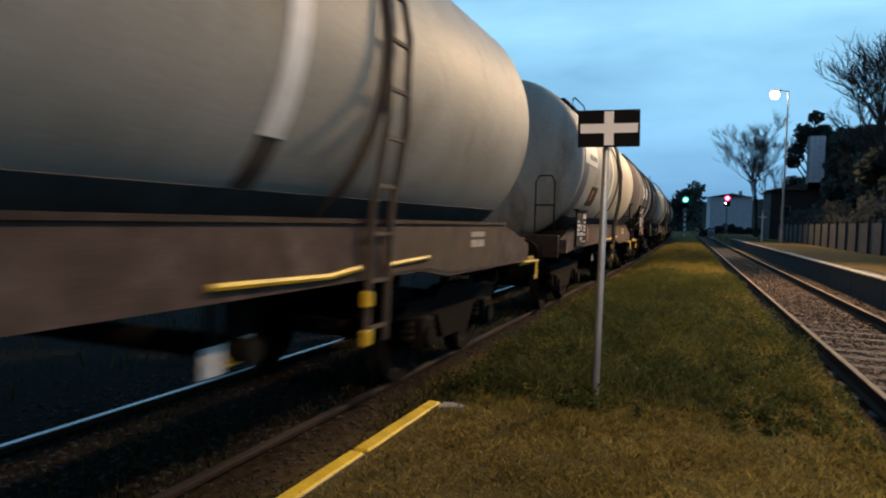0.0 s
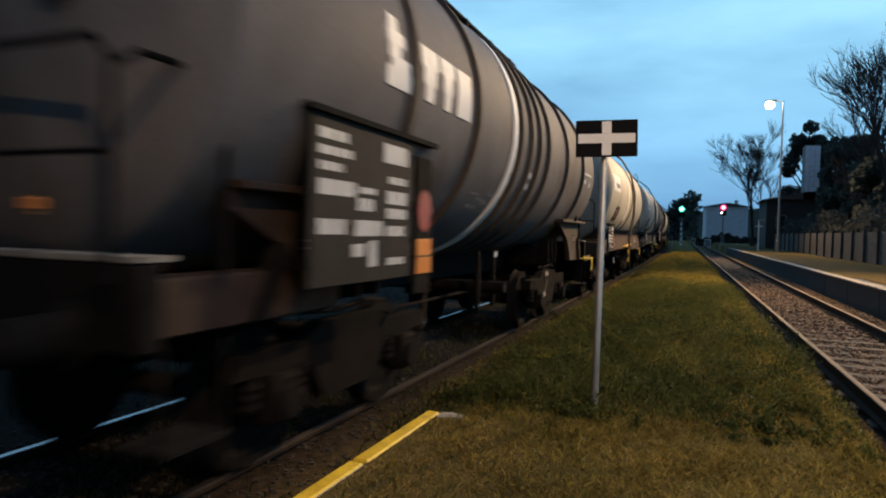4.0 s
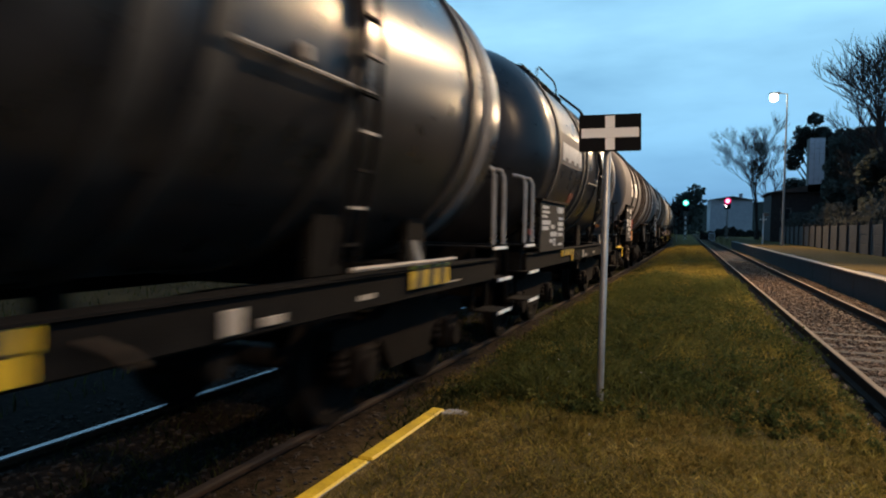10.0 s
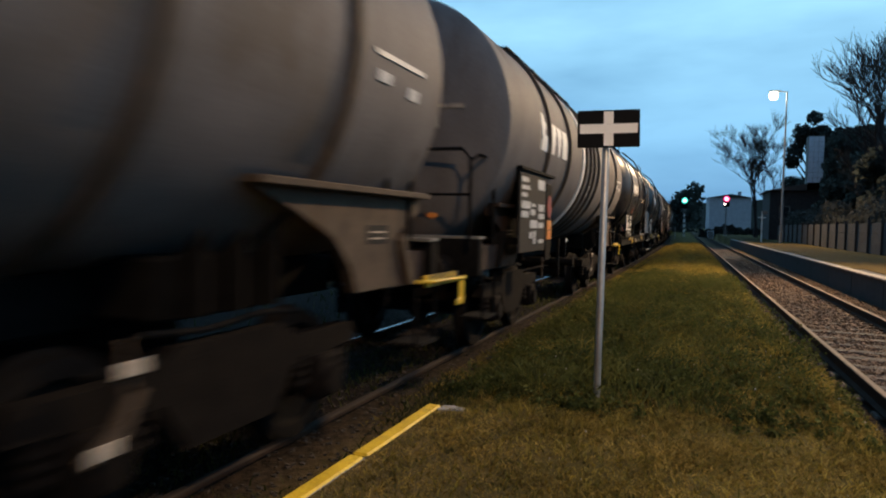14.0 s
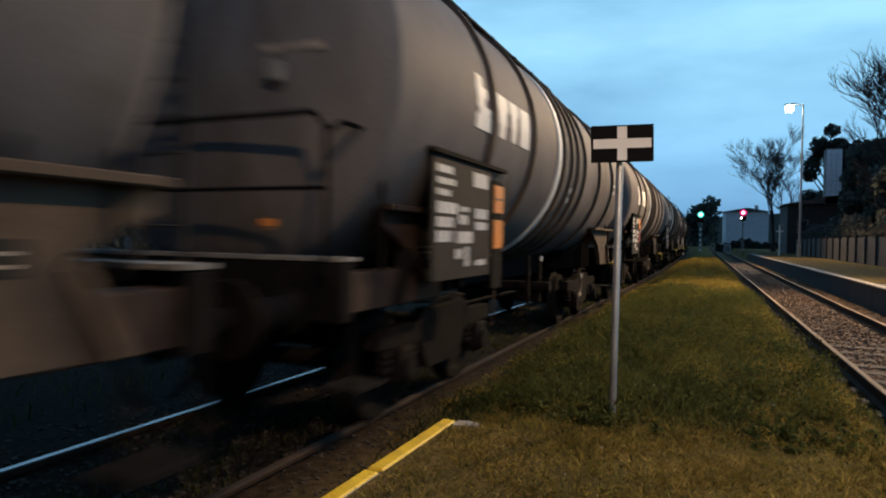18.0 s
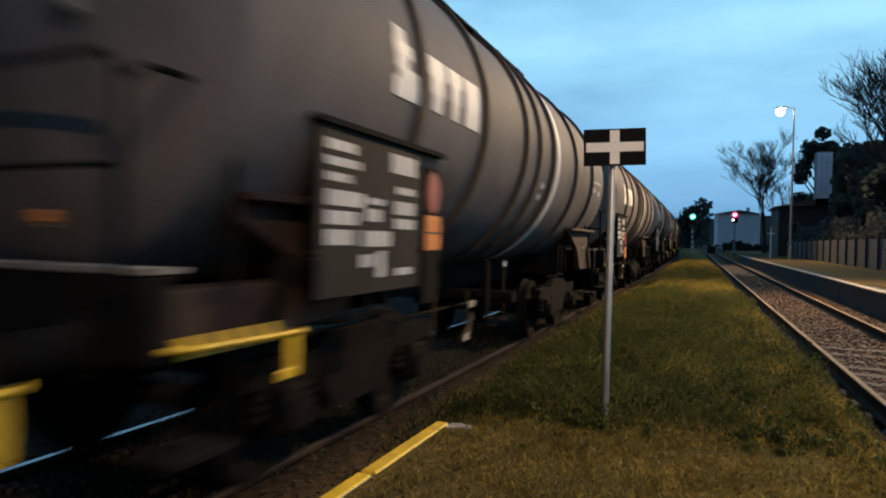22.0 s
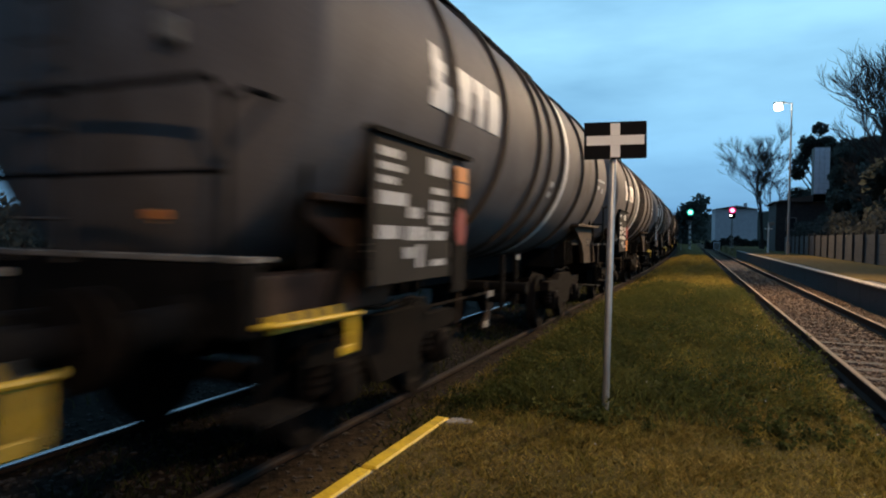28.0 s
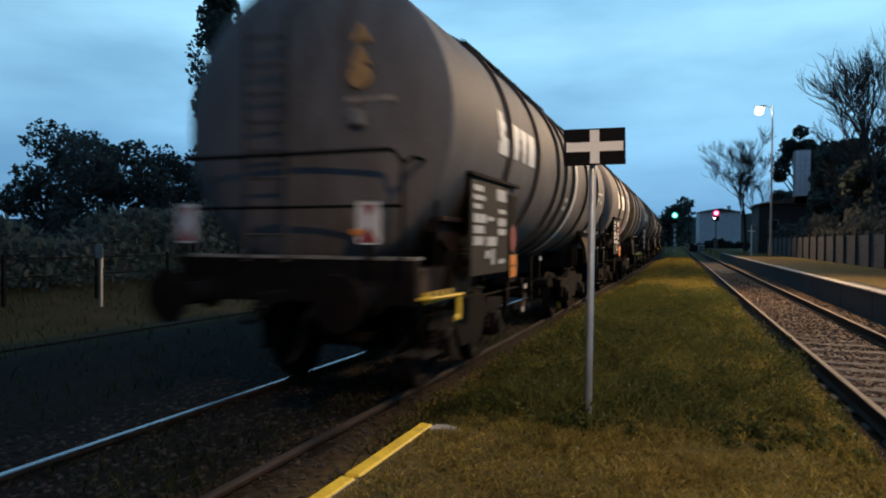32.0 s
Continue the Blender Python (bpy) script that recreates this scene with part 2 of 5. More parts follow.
CONC = mat("stained_concrete", (0.15, 0.14, 0.125), (0.26, 0.245, 0.22), 0.9, 0, 3, 40, 0.3, dirt=(0.08, 0.075, 0.065))
WALLD = mat("dark_platform_wall", (0.014, 0.014, 0.015), (0.034, 0.033, 0.033), 0.9, 0, 3, 40, 0.4, dirt=(0.02, 0.022, 0.02))
FENCE = mat("weathered_dark_fence", (0.026, 0.023, 0.022), (0.052, 0.045, 0.041), 0.9, 0, 3, 40, 0.3, dirt=(0.03, 0.03, 0.028))
RENDERW = mat("pale_house_render", (0.50, 0.49, 0.50), (0.60, 0.59, 0.59), 0.9, 0, 1.5, 20, 0.1)
BARK = mat("grey_bark", (0.030, 0.026, 0.024), (0.060, 0.052, 0.048), 0.95, 0, 8, 40, 0.5, (1, 1, 0.2), spec=0.05)
SCRAWL = mat("faded_scrawl_paint", (0.17, 0.165, 0.16), (0.22, 0.215, 0.21), 0.6, 0, 9, 60, 0.02)
LEAF = mat("dark_evergreen_leaf", (0.052, 0.064, 0.058), (0.092, 0.105, 0.088), 0.8, 0, 2, 20, 0, island=0.3, spec=0.2, leafy=True)
LEAFB = mat("brown_hedge_leaf", (0.048, 0.052, 0.048), (0.085, 0.086, 0.074), 0.8, 0, 2, 20, 0, island=0.3, spec=0.2, leafy=True)
GRASS = mat("long_grass_blade", (0.128, 0.108, 0.022), (0.340, 0.255, 0.056), 0.8, 0, 1.3, 9, 0, island=0.36, dirt=(0.075, 0.086, 0.020), dscale=1.9, spec=0.1, leafy=True)
WEED = mat("dark_weed_leaf", (0.050, 0.064, 0.018), (0.118, 0.122, 0.034), 0.8, 0, 1.2, 8, 0, island=0.35, spec=0.1, leafy=True)
STALK = mat("dry_turf_blade", (0.185, 0.137, 0.034), (0.410, 0.290, 0.082), 0.85, 0, 1.6, 11, 0, island=0.45, dirt=(0.150, 0.128, 0.030), dscale=2.2, spec=0.1, leafy=True)
# darker copy of WEED that holds the shade under and beyond the train
DIMWEED = mat("shaded_weed_leaf", (0.030, 0.036, 0.012), (0.068, 0.070, 0.022), 0.85, 0, 1.2, 8, 0, island=0.3, spec=0.1, leafy=True)
FLOWER = mat("pale_clover_flower", (0.32, 0.31, 0.28), (0.45, 0.43, 0.40), 0.7, 0, 5, 30, 0)
ROOF = mat("brown_roof_tile", (0.06, 0.045, 0.035), (0.10, 0.07, 0.055), 0.85, 0, 4, 40, 0.3)
GLASSD = mat("dark_window_glass", (0.02, 0.022, 0.025), (0.03, 0.033, 0.037), 0.1, 0, 4, 40, 0)
PANEL = mat("pale_ribbed_cladding", (0.62, 0.66, 0.72), (0.74, 0.77, 0.82), 0.55, 0, 2, 30, 0.05)
GREEN_LIGHT = glow("green_signal_light", (0.30, 1.0, 0.80), 4.0)
RED_LIGHT = glow("red_signal_light", (1.0, 0.30, 0.48), 4.0)
# dim glows for the halo of light round each signal lens
GREEN_HALO = glow("green_halo_ring", (0.04, 0.62, 0.46), 0.8)
RED_HALO = glow("red_halo_ring", (0.85, 0.03, 0.16), 0.8)
LAMP_LIGHT = glow("lamp_glass_glow", (1.0, 0.90, 0.68), 60.0)


def ground_mat():
    m = bpy.data.materials.new("turf_and_ballast")
    m.use_nodes = True
    nt = m.node_tree
    b = nt.nodes["Principled BSDF"]
    N, L = nt.nodes.new, nt.links.new
    tc = N("ShaderNodeTexCoord")
    at = N("ShaderNodeVertexColor")
    at.layer_name = "cover"
    sep = N("ShaderNodeSeparateColor")
    L(at.outputs["Color"], sep.inputs[0])

    def noise_of(s, d=6.0):
        n = N("ShaderNodeTexNoise")
        n.inputs["Scale"].default_value, n.inputs["Detail"].default_value = s, d
        L(tc.outputs["Object"], n.inputs["Vector"])
        return n.outputs["Fac"]

    def ramp_of(f, a, c, p0=0.35, p1=0.65):
        r = N("ShaderNodeValToRGB")
        r.color_ramp.elements[0].position, r.color_ramp.elements[0].color = p0, (*a, 1)
        r.color_ramp.elements[1].position, r.color_ramp.elements[1].color = p1, (*c, 1)
        L(f, r.inputs[0])
        return r.outputs[0]

    def mix_of(f, a, c):
        x = N("ShaderNodeMixRGB")
        L(f, x.inputs[0])
        L(a, x.inputs[1])
        L(c, x.inputs[2])
        return x.outputs[0]

    n1, n2, n3 = noise_of(0.9), noise_of(14.0), noise_of(60.0)
    turf = mix_of(n2, ramp_of(n1, (0.060, 0.052, 0.012), (0.130, 0.104, 0.024)), ramp_of(n1, (0.064, 0.044, 0.014), (0.125, 0.084, 0.026)))
    soil = mix_of(n3, ramp_of(n2, (0.050, 0.033, 0.017), (0.105, 0.070, 0.036)), ramp_of(n2, (0.034, 0.023, 0.012), (0.14, 0.094, 0.052)))
    # shade under and left of the train and by the right rails, as colour
    shaded = ramp_of(n2, (0.006, 0.0048, 0.004), (0.022, 0.016, 0.012))
    col = mix_of(sep.outputs[1], mix_of(sep.outputs[0], turf, soil), shaded)
    col = mix_of(sep.outputs[2], col, ramp_of(n2, (0.044, 0.033, 0.011), (0.085, 0.060, 0.021)))
    L(col, b.inputs["Base Color"])
    b.inputs["Roughness"].default_value = 0.95
    b.inputs["Specular IOR Level"].default_value = 0.06
    bp = N("ShaderNodeBump")
    bp.inputs["Strength"].default_value, bp.inputs["Distance"].default_value = 0.8, 0.03
    ad = N("ShaderNodeMath")
    L(n2, ad.inputs[0])
    L(n3, ad.inputs[1])
    L(ad.outputs[0], bp.inputs["Height"])
    L(bp.outputs[0], b.inputs["Normal"])
    return m


# ---------------------------------------------------------------- mesh building
class Shape:
    """Collects faces, then becomes one mesh."""

    def __init__(self):
        self.v, self.f = [], []

    def add(self, verts, faces):
        o = len(self.v)
        self.v += [tuple(p) for p in verts]
        self.f += [tuple(i + o for i in q) for q in faces]
        return self

    def box(self, x0, y0, z0, x1, y1, z1, ch=0.0):
        if ch <= 0:
            self.add([(x, y, z) for x in (x0, x1) for y in (y0, y1) for z in (z0, z1)],
                     [(0, 1, 3, 2), (4, 6, 7, 5), (0, 4, 5, 1), (2, 3, 7, 6), (0, 2, 6, 4), (1, 5, 7, 3)])
            return self
        bm = bmesh.new()
        bmesh.ops.create_cube(bm, size=1.0)
        for v in bm.verts:
            v.co = ((x0 + x1) / 2 + v.co.x * (x1 - x0), (y0 + y1) / 2 + v.co.y * (y1 - y0), (z0 + z1) / 2 + v.co.z * (z1 - z0))
        bmesh.ops.bevel(bm, geom=list(bm.edges), offset=ch, segments=1, affect="EDGES")
        bm.verts.index_update()
        self.add([v.co[:] for v in bm.verts], [[v.index for v in f.verts] for f in bm.faces])
        bm.free()
        return self

    def prism(self, poly, axis, a, c):
        """A flat polygon given in the two other axes, drawn out along axis from a to c."""
        n = len(poly)
        put = {"x": lambda p, k: (k, p[0], p[1]), "y": lambda p, k: (p[0], k, p[1]), "z": lambda p, k: (p[0], p[1], k)}[axis]
        self.add([put(p, a) for p in poly] + [put(p, c) for p in poly],
                 [tuple(range(n))[::-1], tuple(range(n, 2 * n))] + [(i, (i + 1) % n, n + (i + 1) % n, n + i) for i in range(n)])
        return self

    def rod(self, pts, r, n=8, r1=None):
        """A round bar through the points."""
        pts = [Vector(p) for p in pts]
        rings = []
        for i, p in enumerate(pts):
            d = (pts[min(i + 1, len(pts) - 1)] - pts[max(i - 1, 0)]).normalized()
            a = d.cross(Vector((0, 0, 1)) if abs(d.z) < 0.9 else Vector((0, 1, 0))).normalized()
            c = d.cross(a)
            k = r if r1 is None else r + (r1 - r) * i / (len(pts) - 1)
            rings.append([p + k * (math.cos(2 * math.pi * j / n) * a + math.sin(2 * math.pi * j / n) * c) for j in range(n)])
        o = [q for ring in rings for q in ring]
        faces = [(i * n + j, i * n + (j + 1) % n, (i + 1) * n + (j + 1) % n, (i + 1) * n + j) for i in range(len(pts) - 1) for j in range(n)]
        faces += [tuple(range(n))[::-1], tuple(range(len(o) - n, len(o)))]
        self.add(o, faces)
        return self

    def turned(self, prof, cx, cz, n=48, axis="y"):
        """A profile of (along, radius) turned round an axis through (cx, cz)."""
        o = []
        for u, r in prof:
            for j in range(n):
                a = 2 * math.pi * j / n
                p, q = cx + r * math.cos(a), cz + r * math.sin(a)
                o.append((p, u, q) if axis == "y" else (u, p, q) if axis == "x" else (p, q, u))
        m = len(prof)
        self.add(o, [(i * n + j, i * n + (j + 1) % n, (i + 1) * n + (j + 1) % n, (i + 1) * n + j) for i in range(m - 1) for j in range(n)]
                 + [tuple(range(n))[::-1], tuple(range((m - 1) * n, m * n))])
        return self

    def skin(self, u0, u1, z0, z1, r, cz, t=0.008, n=8):
        """A thin curved sheet on the right flank of a lying cylinder, between two heights."""
        a0, a1 = math.asin((z0 - cz) / r), math.asin((z1 - cz) / r)
        o = []
        for k in range(n + 1):
            a = a0 + (a1 - a0) * k / n
            for rr in (r - 0.01, r + t):
                for u in (u0, u1):
                    o.append((rr * math.cos(a), u, cz + rr * math.sin(a)))
        f = []
        for k in range(n):
            b, c = 4 * k, 4 * (k + 1)
            f += [(b + 2, c + 2, c + 3, b + 3), (b, b + 1, c + 1, c), (b, c, c + 2, b + 2), (b + 1, b + 3, c + 3, c + 1)]
        f += [(0, 2, 3, 1), (4 * n, 4 * n + 1, 4 * n + 3, 4 * n + 2)]
        self.add(o, f)
        return self

    def mesh(self, name, material, smooth=False):
        me = bpy.data.meshes.new(name)
        me.from_pydata(self.v, [], self.f)
        bm = bmesh.new()
        bm.from_mesh(me)
        bmesh.ops.recalc_face_normals(bm, faces=bm.faces)
        bm.to_mesh(me)
        bm.free()
        me.materials.append(material)
        if smooth:
            me.polygons.foreach_set("use_smooth", [len(p.vertices) < 9 for p in me.polygons])
            try:
                me.set_sharp_from_angle(angle=radians(40))
            except AttributeError:
                pass
        return me


def part(name, shape, material, parent, label="", smooth=False, at=None):
    me = shape if isinstance(shape, bpy.types.Mesh) else shape.mesh(name, material, smooth)
    ob = new(name, me)
    ob.parent = parent
    if at is not None:
        ob.matrix_basis = at
    return tagged(ob, label)


def thing(name, label, category, group="", kind="", at=None, shape=None, material=None, smooth=False):
    ob = new(name, shape.mesh(name, material, smooth) if shape else None)
    if at is not None:
        ob.matrix_basis = at
    return tagged(ob, label, category, group, kind)


# ---------------------------------------------------------------- the lie of the tracks
def bend(y):
    """How far the train's track has swung to the left at y."""
    return -max(0.0, y - 20.0) ** 2 / 3700.0


def right_track(y):
    return 6.05 - 0.0208 * y


def smoothstep(a, b, v):
    k = min(1.0, max(0.0, (v - a) / (b - a)))
    return k * k * (3 - 2 * k)


def height(x, y):
    """The ground: formation level at the tracks, a low bank between them, the platform's top near the camera."""
    c, r = bend(y), right_track(y)
    base = -0.212 + 0.152 * (1 - smoothstep(c + 1.6, c + 3.2, x)) * smoothstep(c - 7.5, c - 3.5, x)
    left = smoothstep(c + 1.15, c + 2.3, x)
    if y < 5.15:
        left = 1.0 if x > 1.69 else 0.0
    up = left * (1 - smoothstep(r - 1.45, r - 0.98, x))
    top = 0.17 + 0.028 * (1 - smoothstep(1.8, 2.5, x)) * (1 - smoothstep(5.1, 5.6, y)) + (0.03 * math.sin(1.7 * x + 0.9 * y) + 0.02 * math.sin(3.1 * y)) * smoothstep(4.5, 8.0, y)
    z = base + (top - base) * up
    if x > r + 2.02 and y > -40:
        z = 0.46
    if x < c - 8:
        z += 0.35 * smoothstep(c - 8, c - 16, x)
    return z


# ---------------------------------------------------------------- ground, tracks, platforms
def spread(lo, a, step, c, hi):
    """Lines close together from a to c and ever wider out to lo and hi."""
    mid = list(np.arange(a, c + step / 2, step))
    out, d, v = [], step, c
    while v < hi:
        d *= 1.35
        v = min(hi, v + d)
        out.append(v)
    back, d, v = [], step, a
    while v > lo:
        d *= 1.35
        v = max(lo, v - d)
        back.append(v)
    return back[::-1] + mid + out


def ground():
    xs = sorted(set(round(v, 3) for v in spread(-2500, -8, 0.3, 12, 2500)) | {1.70, 1.74, 4.98, 5.02})
    ys = sorted(set(round(v, 3) for v in spread(-600, -6, 0.35, 70, 4000)) | {5.12, 5.16})
    verts = [(x, y, height(x, y)) for y in ys for x in xs]
    n = len(xs)
    faces = [(j * n + i, j * n + i + 1, (j + 1) * n + i + 1, (j + 1) * n + i) for j in range(len(ys) - 1) for i in range(n - 1)]
    me = bpy.data.meshes.new("ground")
    me.from_pydata(verts, [], faces)
    col = me.color_attributes.new("cover", "FLOAT_COLOR", "POINT")
    vals = []
    for x, y, z in verts:
        c, r = bend(y), right_track(y)
        k = 0.0
        if abs(x - c) < 1.7:
            k = 1 - 0.7 * smoothstep(0.85, 1.5, abs(x - c))
        if abs(x - r) < 1.9:
            k = 1 - smoothstep(0.85, 1.4, r - x) if x < r else 1 - smoothstep(1.4, 1.9, x - r)
        if 1.66 < x < r - 1.2 and y < 6.5:
            k = max(k, (0.45 - 0.42 * smoothstep(1.9, 3.0, x) + 0.25 * (1 - smoothstep(1.5, 3.5, y))) * (1 - smoothstep(5.0, 6.5, y)))
        k = min(1.0, k)
        # mask of the shade painted under the train and all along its left
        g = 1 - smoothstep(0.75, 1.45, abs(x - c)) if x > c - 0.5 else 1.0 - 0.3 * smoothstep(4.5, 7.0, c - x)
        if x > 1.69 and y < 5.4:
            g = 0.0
        # dark strips beside the second track's rails stand for shade
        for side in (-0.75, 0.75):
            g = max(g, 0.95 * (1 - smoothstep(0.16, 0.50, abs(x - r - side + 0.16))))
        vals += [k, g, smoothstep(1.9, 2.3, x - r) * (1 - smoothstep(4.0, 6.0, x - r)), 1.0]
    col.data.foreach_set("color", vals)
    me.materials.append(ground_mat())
    tagged(new("ground", me), "rough turf with worn earth and shade-darkened ballast", "ground", kind="structure")


def rail_shape(path, side):
    """One rail with foot, web and head along the path of (x, y)."""
    prof = ((-0.07, -0.17), (0.07, -0.17), (0.07, -0.155), (0.012, -0.14), (0.012, -0.045), (0.036, -0.035), (0.036, -0.012))
    poly = prof + ((-0.036, -0.012), (-0.036, -0.035), (-0.012, -0.045), (-0.012, -0.14), (-0.07, -0.155))
    s = Shape()
    n = len(poly)
    o = []
    for x, y in path:
        o += [(x + side + a, y, b) for a, b in poly]
    f = [(i * n + j, i * n + (j + 1) % n, (i + 1) * n + (j + 1) % n, (i + 1) * n + j) for i in range(len(path) - 1) for j in range(n)]
    s.add(o, f)
    return s


def head_shape(path, side):
    poly = ((-0.034, -0.013), (0.034, -0.013), (0.034, -0.006), (0.026, 0.0), (-0.026, 0.0), (-0.034, -0.006))
    s = Shape()
    n = len(poly)
    o = []
    for x, y in path:
        o += [(x + side + a, y, b) for a, b in poly]
    s.add(o, [(i * n + j, i * n + (j + 1) % n, (i + 1) * n + (j + 1) % n, (i + 1) * n + j) for i in range(len(path) - 1) for j in range(n)])
    return s


def track(name, centre, y0, y1, label, sleepers, rusty=False, bright=False, sunk=0.0):
    t = thing(name, label, "railway track", kind="structure")
    ys = list(np.arange(y0, min(y1, 80), 2.0)) + list(np.arange(80, y1, 8.0)) if y1 > 80 else list(np.arange(y0, y1, 2.0))
    path = [(centre(y), y) for y in ys]
    for side in (-0.75, 0.75):
        rail = part("rail", rail_shape(path, side), RAILSIDE, t, "rusty flat-bottomed rail")
        # bright track: left head mirrors the sky, right head is coloured dim
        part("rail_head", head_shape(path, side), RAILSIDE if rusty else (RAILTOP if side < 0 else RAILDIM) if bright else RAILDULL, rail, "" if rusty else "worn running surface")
    me = Shape().box(-0.86, -0.125, -0.32, 1.2, 0.125, -0.172, 0.018).mesh("sleeper", SLEEPER)
    clip = Shape()
    for s in (-0.75, 0.75):
        for k in ((0.1,) if s < 0 else (-0.1, 0.1)):
            clip.box(s + k - 0.03, -0.05, -0.172, s + k + 0.03, 0.05, -0.145)
    cm = clip.mesh("rail_clip", RAILSIDE)
    y = sleepers[0]
    while y < sleepers[1]:
        rz = 1.5 * (random.random() - 0.5)
        sl = part("sleeper", me, None, t, at=pose(centre(y) + random.uniform(-0.03, 0.03), y, random.uniform(-0.012, 0.004), 0, 0, rz))
        if y < 22:
            part("rail_clip", cm, None, sl)
        y += 0.6
    t.matrix_basis = pose(0, 0, sunk)
    return t


def stones(name, label, spots, count, size, material, lift=0.0):
    """Loose stones, each a small uneven block, scattered over strips of the ground."""
    rng = np.random.default_rng(5)
    base = np.array([(-1, -1, -1), (1, -1, -1), (1, 1, -1), (-1, 1, -1), (-0.7, -0.7, 0.8), (0.7, -0.7, 0.8), (0.7, 0.7, 0.8), (-0.7, 0.7, 0.8)], float)
    quads = np.array([(4, 5, 6, 7), (0, 1, 5, 4), (1, 2, 6, 5), (2, 3, 7, 6), (3, 0, 4, 7)])
    vs, fs = [], []
    for k in range(count):
        x, y, z = spots(rng)
        q = base * (1 + 0.35 * rng.standard_normal((8, 3))) * size * rng.uniform(0.5, 1.3) * np.array([1, 1, 0.7])
        a = rng.uniform(0, 6.28)
        rot = np.array([[math.cos(a), -math.sin(a), 0], [math.sin(a), math.cos(a), 0], [0, 0, 1]])
        vs.append(q @ rot.T + (x, y, z + lift))
        fs.append(quads + 8 * k)
    me = bpy.data.meshes.new(name)
    me.from_pydata(np.concatenate(vs).tolist(), [], np.concatenate(fs).tolist())
    me.materials.append(material)
    return tagged(new(name, me), label, "gravel", kind="stuff")


def blades(name, label, category, spot, count, material, lean=0.35, seed=3, wide=0.006):
    """Grass: narrow bent blades, two triangles each."""
    rng = np.random.default_rng(seed)
    vs, fs, k = [], [], 0
    for _ in range(count):
        g = spot(rng)
        if g is None:
            continue
        x, y, h = g
        z = height(x, y) - 0.01
        a = rng.uniform(0, 6.28)
        w = wide * rng.uniform(0.6, 1.5) * (1 + y * 0.05)
        dx, dy = math.cos(a), math.sin(a)
        l1, l2 = lean * h * rng.uniform(0.1, 0.5), lean * h * rng.uniform(0.6, 1.7)
        b = rng.uniform(0, 6.28)
        ex, ey = math.cos(b), math.sin(b)
        vs += [(x - w * dx, y - w * dy, z), (x + w * dx, y + w * dy, z), (x + l1 * ex + w * 0.7 * dx, y + l1 * ey + w * 0.7 * dy, z + 0.55 * h),
               (x + l1 * ex - w * 0.7 * dx, y + l1 * ey - w * 0.7 * dy, z + 0.55 * h), (x + l2 * ex, y + l2 * ey, z + h)]
        fs += [(k, k + 1, k + 2, k + 3), (k + 3, k + 2, k + 4)]
        k += 5
    me = bpy.data.meshes.new(name)
    me.from_pydata(vs, [], fs)
    me.materials.append(material)
    # a sward scatters light as a whole, so its blades share an upward shading
    up = np.repeat(rng.normal(0, 0.32, (len(vs) // 5, 3)), 5, axis=0)
    up[:, 2] = 1.0
    up /= np.linalg.norm(up, axis=1)[:, None]
    me.polygons.foreach_set("use_smooth", [True] * len(me.polygons))
    me.normals_split_custom_set_from_vertices(up.tolist())
    return tagged(new(name, me), label, category, kind="stuff")


def bank_spot(tall):
    """Where grass grows between the tracks, and how high."""
    def spot(rng):
        u = rng.random()
        y = 4.6 + 55 * u ** 2.0 if tall else 0.9 + 60 * u ** 2.1
        c, r = bend(y), right_track(y)
        x = rng.uniform(c + 1.0, r - 0.92)
        if y < 5.2 and x < 1.8:
            return None
        mid = smoothstep(c + 1.0, c + 2.0, x) * (1 - smoothstep(r - 2.2, r - 1.0, x))
        clump = 0.5 + 0.5 * math.sin(2.3 * x + 1.1 * y) * math.sin(1.3 * y - 0.9 * x)
        tuft = 0.35 + 1.1 * max(0.0, math.sin(8.3 * x + 2.1 * math.sin(3.3 * y)) * math.sin(6.7 * y + 1.9 * math.sin(4.1 * x))) ** 0.7 + 0.5 * (0.5 + 0.5 * math.sin(17 * x + 5 * y))
        if tall:
            bump = math.exp(-((x - 2.9) / 1.0) ** 2 - ((y - 9.0) / 3.0) ** 2)
            h = (0.05 + 0.08 * clump * mid + 0.10 * bump) * tuft * rng.uniform(0.4, 1.2)
            if rng.random() > smoothstep(4.6, 8.0, y) * 0.9 + 0.1:
                return None
            h *= 0.35 + 0.65 * smoothstep(4.8, 7.5, y)
        else:
            h = (0.030 + 0.032 * clump) * (0.5 + 0.45 * tuft) * rng.uniform(0.4, 1.4)
            if y < 6.0 and rng.random() > 0.5 + 0.5 * smoothstep(1.4, 3.6, y) * smoothstep(1.7, 2.6, x):
                return None
        return x, y, h
    return spot


def weed_spot(rng):
    y = rng.normal(8.8, 2.6)
    x = rng.normal(2.5, 0.85)
    if y < 5.9 or not 1.3 < x < 4.6:
        return None
    if math.sin(3.1 * x + 1.7) * math.sin(2.3 * y) + 0.6 * math.sin(1.1 * y + 4.3 * x) < rng.uniform(-1.3, 0.4):
        return None
    return x, y, rng.uniform(0.08, 0.28) * math.exp(-((x - 2.7) / 1.3) ** 2)


